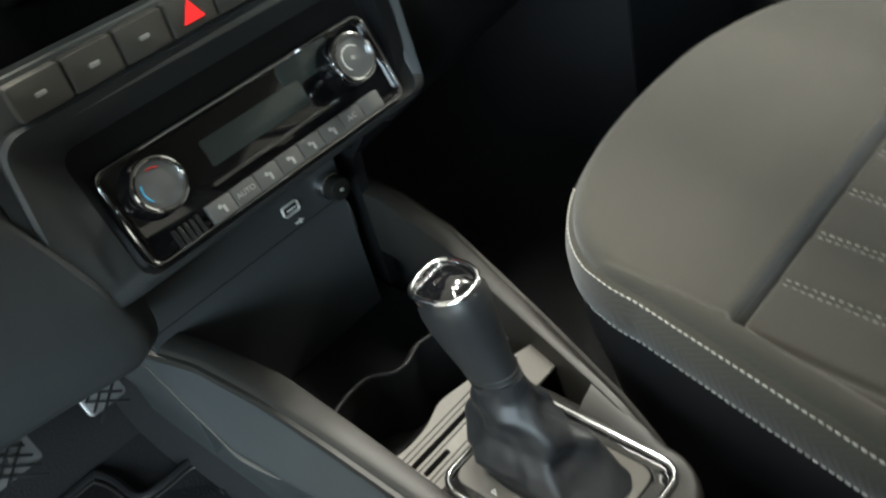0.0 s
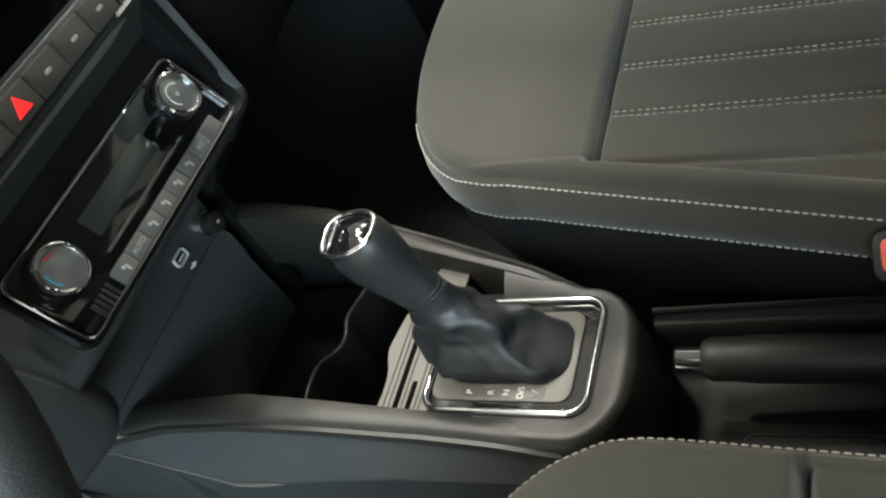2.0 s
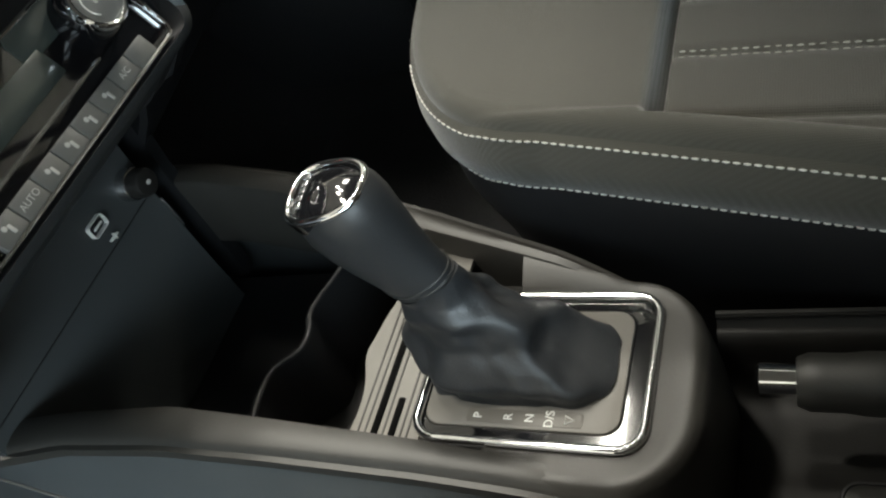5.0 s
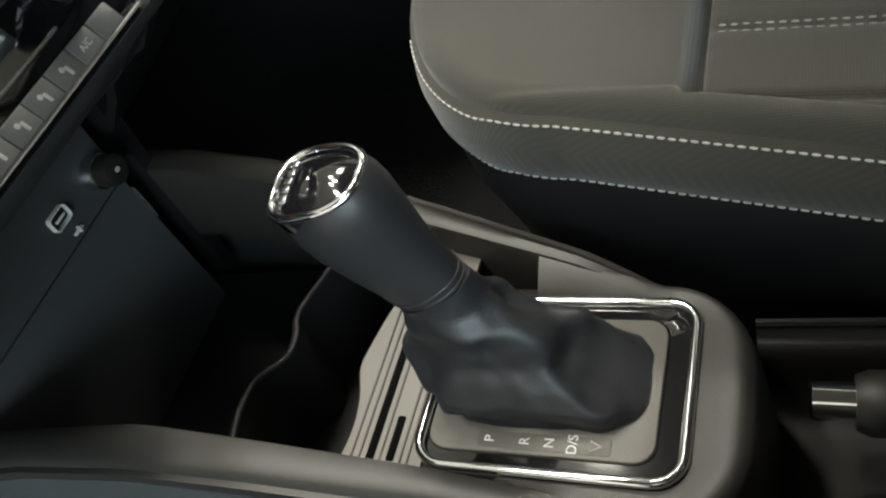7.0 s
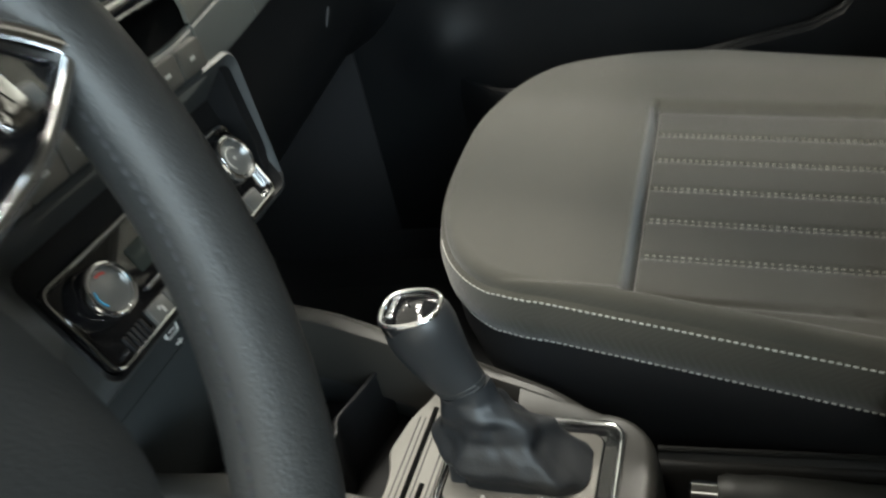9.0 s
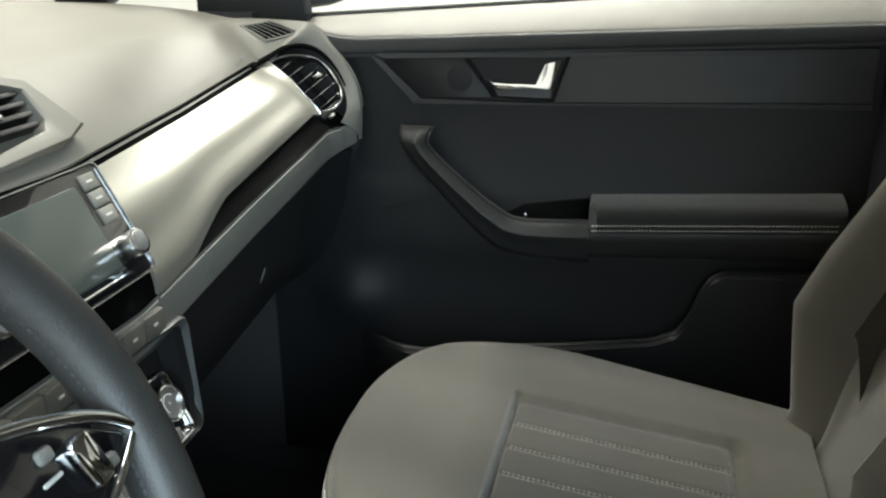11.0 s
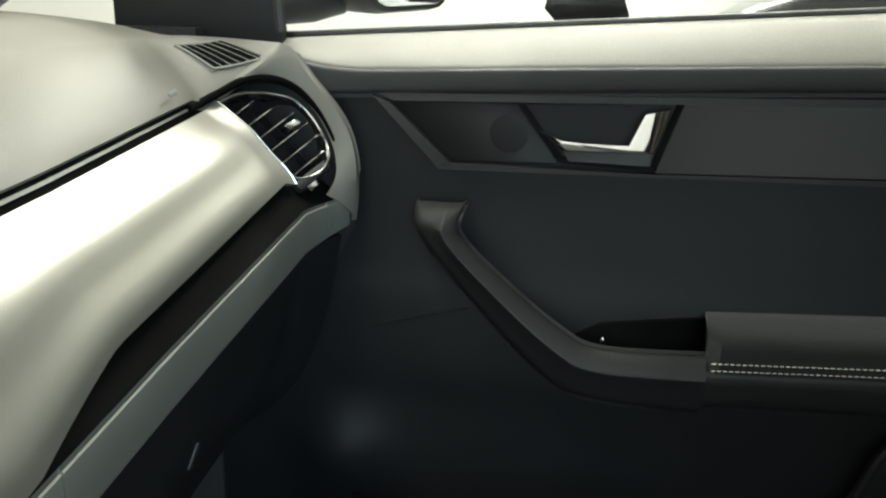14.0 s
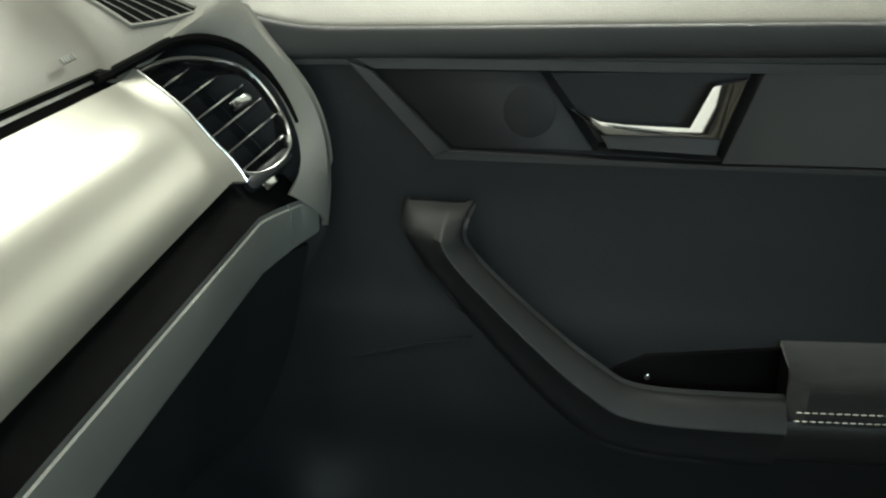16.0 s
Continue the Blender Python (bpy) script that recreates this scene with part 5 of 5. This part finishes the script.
def door():
    ob = thing("passenger_door", "closed passenger door with dark trim and chrome handle", "car door", at=(0.72, -0.1, 0.05))

    def sill(y):
        return 0.8505 - 0.0645 * y

    def edge(y):
        return 0.8155 - 0.042 * y

    ys = np.linspace(-0.52, 0.44, 60)
    rows, face = [], []
    for y in ys:
        s, e = sill(y), edge(y)
        fore = max(0.0, (y - 0.22) / 0.10)
        e2 = e + 0.020 * min(1.0, fore) ** 2
        rows.append(spline([(0.765, y, s), (0.748, y, s + 0.001), (0.722, y, lerp(s, e2, 0.45)), (0.7045, y, e2 + 0.003), (0.7035, y, e2 - 0.003)], 16))
        face.append(spline([(0.7050, y, e2 + 0.0005), (0.7000, y, e2 - 0.001), (0.6985, y, e2 - 0.005), (0.6995, y, e - 0.018), (0.7030, y, e - 0.023), (0.7120, y, e - 0.024)], 16))
    part("top_pad", sheet(rows, 0.004, out=(-1, 0, 1)), "pad", ob, "grey soft pad below the window")
    # the pad's upright face is coloured darker to carry its shade
    part("pad_face_shaded", sheet(face, 0.004, out=(-1, 0, 0.2)), "doorband", ob, "upright face of the pad, its shade put in a darker colour")
    part("window_seal", tube([(0.756, y, sill(y) + 0.003) for y in ys], 0.0045, 8), "black", ob, "black window seal")
    # main panel behind everything
    rows = []
    for y in ys:
        e = edge(y)
        rows.append([Vector((p.x - 0.024 * math.exp(-((y - 0.262) / 0.055) ** 2 - ((p.z - 0.385) / 0.055) ** 2), p.y, p.z)) for p in spline([(0.716, y, e - 0.016), (0.716, y, e - 0.09), (0.715, y, e - 0.14), (0.711, y, e - 0.20), (0.706, y, 0.57), (0.704, y, 0.50), (0.708, y, 0.45), (0.710, y, 0.37), (0.708, y, 0.25), (0.706, y, 0.06)], 44)])
    part("main_panel", sheet(rows, 0.006, out=(-1, 0, 0)), "doorskin", ob, "dark grained main panel")
    # upper band in pieces round the handle's cup
    bx, back = 0.7035, 0.7150

    def shift(poly):
        return [(0.955 * a - 0.002, b - 0.0055 - 0.03 * (b - 0.75)) for a, b in poly]
    part("band_rear", yz_block(shift([(-0.083, 0.797), (-0.059, 0.7245), (-0.50, 0.738), (-0.50, 0.811)]), bx, back, 0.003), "doorband", ob, "dark grey upper band")
    part("band_base", yz_block(shift([(0.165, 0.7235), (0.158, 0.7165), (-0.50, 0.7290), (-0.50, 0.7365), (-0.060, 0.7235)]), bx - 0.002, back, 0.002), "doorband", ob)
    rim = [(0.228, 0.7895), (0.158, 0.7180), (0.146, 0.7240), (0.2095, 0.7830)]
    part("inset_rim", yz_block(shift(rim), bx - 0.0030, back, 0.0025), "doorband", ob, "raised grey rim at the band's front end")
    part("band_top", yz_block(shift([(0.228, 0.7915), (0.208, 0.7835), (-0.083, 0.7915), (-0.50, 0.8040), (-0.50, 0.8115), (-0.083, 0.7985)]), bx - 0.001, back, 0.002), "doorband", ob)
    part("inset", yz_block(shift([(0.2085, 0.7830), (0.1455, 0.7245), (0.034, 0.7280), (0.078, 0.7865)]), bx + 0.004, back, 0.002), "inset", ob, "smooth dark inset panel")
    part("tweeter", loft([[(bx + 0.0035 - h, 0.080 + r * math.cos(a), 0.7505 + r * math.sin(a)) for a in (2 * math.pi * k / 28 for k in range(28))] for h, r in ((0, 0.0190), (0.0004, 0.0188), (0.0006, 0.0175), (0.0006, 0.004))]), "doorskin", ob, "round dark tweeter grille")
    # cup of the handle
    cup = shift([(0.079, 0.7875), (0.033, 0.7285), (-0.060, 0.7265), (-0.084, 0.7960)])
    deep = shift([(0.064, 0.7800), (0.030, 0.7400), (-0.050, 0.7390), (-0.066, 0.7860)])
    part("handle_cup", loft([[(bx + 0.001, a, b) for a, b in cup], [(bx + 0.010, lerp(a, c, 0.4), lerp(b, d, 0.4)) for (a, b), (c, d) in zip(cup, deep)], [(bx + 0.030, a, b) for a, b in deep]], cap=False), "black", ob, "deep dark cup behind the handle")
    part("cup_floor", yz_block(deep[::-1], bx + 0.028, bx + 0.034), "black", ob)
    lever = part("door_handle", yz_block(shift([(0.0565, 0.7610), (0.036, 0.7520), (0.015, 0.7500), (-0.036, 0.7500), (-0.049, 0.7830), (-0.0705, 0.7880), (-0.0570, 0.7440), (0.030, 0.7425)]), bx - 0.0060, bx + 0.004, 0.003), "chrome", ob, "polished chrome release lever")
    part("lever_skirt", yz_block(shift([(0.0310, 0.7420), (-0.0570, 0.7435), (-0.0550, 0.7310), (0.0250, 0.7320)]), bx - 0.0020, bx + 0.006, 0.002), "endface", lever, "grey lower part")
    # grab handle running down into the armrest
    inner = spline([(0, 0.1185, 0.682), (0, 0.1190, 0.654), (0, 0.070, 0.6070), (0, 0.0180, 0.5675), (0, -0.022, 0.5510), (0, -0.120, 0.5540)], 40)
    outer = spline([(0, 0.1705, 0.680), (0, 0.1675, 0.652), (0, 0.118, 0.5900), (0, 0.040, 0.5110), (0, -0.012, 0.4860), (0, -0.120, 0.4830)], 40)
    rows = []
    for i, (p, q) in enumerate(zip(inner, outer)):
        top = 1.0 if i > 6 else i / 6
        line = []
        for f, x in ((0.42 * top, 0.7080), (0.10 * top, 0.6850), (0.0, 0.6740), (0.05, 0.6650), (0.24, 0.6560), (0.29, 0.6560), (0.36, 0.6600), (0.58, 0.6700), (0.82, 0.6790), (0.97, 0.6920), (1.0, 0.7090)):
            m = p.lerp(q, f)
            line.append((lerp(0.700, x, max(0.15, top ** 0.5)) if x < 0.70 else x, m.y, m.z))
        rows.append(spline(line, 34))
    part("grab_handle", sheet(rows, 0.003, out=(-1, 0, 0.3)), "handleplastic", ob, "dark slanting grab handle")
    # the scoop's shade is put in as a flat near-black block
    part("scoop", yz_block([(0.012, 0.5480), (-0.020, 0.5660), (-0.121, 0.5810), (-0.121, 0.5300), (-0.03, 0.5300)][::-1], 0.7030, 0.7080, 0.003), "hollow_shade", ob, "flat near-black block for the shaded scoop behind the grab handle")
    part("screw", loft([[(0.6990 - h, -0.0225 + r * math.cos(a), 0.5500 + r * math.sin(a)) for a in (2 * math.pi * k / 12 for k in range(12))] for h, r in ((0, 0.0028), (0.002, 0.0024), (0.0024, 0.0012))]), "chrome", ob, "small bright screw")
    # padded armrest
    rows = []
    for y in np.linspace(-0.119, -0.46, 30):
        rise = 0.060 * (-y - 0.119)
        thin = min(1.0, max(0.0, (-y - 0.119) / 0.012)) ** 0.5
        rows.append(spline([(0.710, y, 0.586 + rise), (0.692, y, 0.585 + rise), (lerp(0.672, 0.662, thin), y, 0.579 + rise), (lerp(0.668, 0.655, thin), y, 0.568 + rise), (lerp(0.668, 0.656, thin), y, 0.552 + rise), (lerp(0.668, 0.659, thin), y, 0.541 + rise)], 14))
    part("armrest", sheet(rows, 0.004, out=(-1, 0, 0.3)), "doorcloth", ob, "dark padded armrest")
    for dz in (0.0015, -0.0065):
        pts = [(0.6545 if dz > 0 else 0.6565, y, 0.5520 + dz + 0.066 * (-y - 0.119)) for y in np.linspace(-0.124, -0.455, 40)]
        part("stitching", stitches(pts, (-1, 0, 0), 0.0038, 0.0016, 0.00048), "thread", ob, "row of pale stitches")
    rows = []
    for y in np.linspace(-0.118, -0.50, 20):
        rise = 0.060 * (-y - 0.119)
        rows.append(spline([(0.662, y, 0.5420 + rise), (0.660, y, 0.534 + rise), (0.668, y, 0.515 + rise), (0.682, y, 0.497 + rise), (0.708, y, 0.488 + rise)], 10))
    part("armrest_skirt", sheet(rows, 0.003, out=(-1, 0, 0)), "handleplastic", ob)
    # door pocket
    lip = ((-0.52, 0.500), (-0.312, 0.488), (-0.292, 0.474), (-0.272, 0.415), (-0.255, 0.388), (-0.22, 0.372), (-0.1, 0.352), (0.05, 0.332), (0.14, 0.318), (0.19, 0.322), (0.26, 0.345))
    rows = []
    for y in np.linspace(-0.51, 0.25, 90):
        z = curve_at(lip, y)[0]
        fade = max(0.0, (y - 0.15) / 0.10) ** 2
        rows.append([(lerp(x, 0.706, fade), y, h) for x, h in ((0.690, z - 0.004), (0.678, z + 0.0005), (0.671, z), (0.667, z - 0.005), (0.668, lerp(z, 0.06, 0.3)), (0.678, lerp(z, 0.06, 0.7)), (0.690, 0.06))])
    part("door_pocket", sheet(rows, 0.003, out=(-1, 0, 0.2)), "doorskin", ob, "dark door pocket with a rounded lip")
    part("panel_crease", tube([(0.7045, 0.215, 0.540), (0.7035, 0.16, 0.558), (0.7040, 0.115, 0.568)], 0.0009, 6), "doorskin", ob)
    return ob


door()


# ---- window, mirror and what lies outside ----
def side_window():
    rows = [[(0.752 - 0.13 * f - 0.0, y, lerp(0.8505 - 0.0645 * y, 1.19, f)) for f in (0, 0.3, 0.6, 1.0)] for y in (0.34, 0.1, -0.2, -0.5)]
    ob = part("window_1", sheet(rows, 0.004, out=(1, 0, 0)), "glass")
    ob.visible_shadow = False
    tagged(ob, "clear passenger side window glass", "window", kind="structure")
    m = thing("mirror_sail", "black triangular cover inside the mirror foot", "trim cover", at=(0.74, 0.38, 0.85))
    poly = [(0.316, 0.812), (0.322, 0.905), (0.345, 0.960), (0.50, 0.905), (0.50, 0.812)]
    part("cover", yz_block(poly, 0.722, 0.740, 0.003), "dark", m)
    part("edge", tube([(0.724, 0.316, 0.838), (0.724, 0.322, 0.905), (0.722, 0.345, 0.96)], 0.006, 8), "doorband", m)


side_window()


def wing_mirror():
    ob = thing("wing_mirror", "black-cased wing mirror outside the passenger window", "wing mirror", at=(0.87, 0.27, 0.84))
    m = frame_of((0.905, 0.232, 0.925), (1, 0.10, 0), (-0.30, -0.95, 0.06))
    o = rounded(0.20, 0.135, 0.045, 6)
    part("case", loft([[m @ Vector((p[0] * f, p[1] * f, z)) for p in o] for f, z in ((1.0, 0.002), (1.03, -0.01), (0.98, -0.045), (0.8, -0.075), (0.4, -0.09))]), "black", ob, "black mirror case")
    part("glass", plaque([(p[0] * 0.93, p[1] * 0.92) for p in o], m, 0.001, 0.005, 0.001), "chrome", ob, "bright mirror glass")
    part("foot", tube([(0.745, 0.34, 0.86), (0.80, 0.315, 0.862), (0.86, 0.30, 0.87)], 0.018, 10), "black", ob)


wing_mirror()


def parked_car():
    ob = thing("parked_car", "white car with dark windows parked alongside", "car", at=(2.6, -0.6, -0.28))
    loops = []
    for y, h in ((1.75, 0.30), (1.70, 0.42), (1.2, 0.50), (0.75, 0.56), (0.3, 0.60), (-1.2, 0.62), (-2.2, 0.60), (-2.35, 0.45)):
        loops.append([(2.6 + 0.84 * a, y, lerp(-0.10, h, b)) for a, b in ((-0.95, 0), (-1.0, 0.3), (-0.99, 0.7), (-0.93, 0.96), (-0.8, 1.0), (0.8, 1.0), (0.93, 0.96), (0.99, 0.7), (1, 0.3), (0.95, 0))])
    part("body", loft(loops), "paint", ob, "glossy white body")
    loops = []
    for y, w, z in ((0.30, 0.80, 0.58), (-0.05, 0.70, 0.74), (-0.3, 0.64, 0.875), (-0.65, 0.62, 0.945), (-1.1, 0.62, 0.95), (-1.7, 0.64, 0.85), (-2.1, 0.72, 0.60)):
        loops.append([(2.6 + w * a, y, lerp(0.56, z, b)) for a, b in ((-1.18, 0), (-1.05, 0.7), (-0.95, 0.95), (-0.7, 1.0), (0.7, 1.0), (0.95, 0.95), (1.05, 0.7), (1.18, 0))])
    part("glasshouse", loft(loops), "gloss", ob, "dark glazed cabin")
    for y in (1.05, -1.55):
        for x in (1.85, 3.35):
            c = [(0.31 * math.cos(2 * math.pi * k / 28), 0.31 * math.sin(2 * math.pi * k / 28)) for k in range(28)]
            wheel = part("wheel", loft([[(x + d, y + a * f, 0.03 + b * f) for a, b in c] for d, f in ((-0.10, 0.86), (-0.09, 1.0), (0.09, 1.0), (0.10, 0.86))]), "tyre", ob, "black tyre")
            part("rim", loft([[(x + d, y + a * f, 0.03 + b * f) for a, b in c] for d, f in ((-0.112, 0.1), (-0.108, 0.55), (-0.10, 0.64))]), "satin", wheel)
    part("mirror", loft([[(1.70 + d, 0.06 + a * w, 0.875 + b * 0.055) for a, b in ((-1, -0.7), (-0.8, -1), (0.7, -1), (1, -0.5), (0.8, 0.8), (-0.6, 1))] for d, w in ((0.0, 0.085), (0.12, 0.08))]), "gloss", ob, "dark door mirror")
    part("mirror_foot", tube([(1.80, 0.06, 0.83), (1.86, 0.02, 0.62)], 0.02, 8), "black", ob)


parked_car()


def showroom():
    s = 7.0
    bm = loft([[(x, y, -0.28) for x, y in ((-0.70, -1.38), (0.70, -1.38), (0.70, 0.82), (-0.70, 0.82))], [(x, y, 0.0) for x, y in ((-0.74, -1.44), (0.74, -1.44), (0.74, 0.86), (-0.74, 0.86))]])
    tagged(part("wall_underbody", bm, "black"), "plain black sill and underbody below the cabin", "underbody", kind="structure")
    bm = sheet([[(x, y, -0.281) for y in (-s, 0, s)] for x in (-2.3, 0, s)], 0.05, out=(0, 0, 1))
    tagged(part("ground", bm, "tile"), "pale polished showroom floor", "floor", kind="structure")
    for name, pts in (("wall_north", [[(x, s, z) for z in (-0.28, 3.6)] for x in (-2.3, s)]), ("wall_south", [[(x, -s, z) for z in (-0.28, 3.6)] for x in (-2.3, s)]),
                      ("wall_east", [[(s, y, z) for z in (-0.28, 3.6)] for y in (-s, s)]), ("wall_west", [[(-2.3, y, z) for z in (-0.28, 3.6)] for y in (-s, s)])):
        tagged(part(name, sheet(pts, 0.1, out=pts[0][0]), "wall"), "plain white showroom wall", "wall", kind="structure")
    bm = sheet([[(x, y, 3.6) for y in (-s, s)] for x in (-2.3, s)], 0.1, out=(0, 0, -1))
    tagged(part("ceiling_hall", bm, "wall"), "plain white showroom ceiling", "ceiling", kind="structure")


showroom()
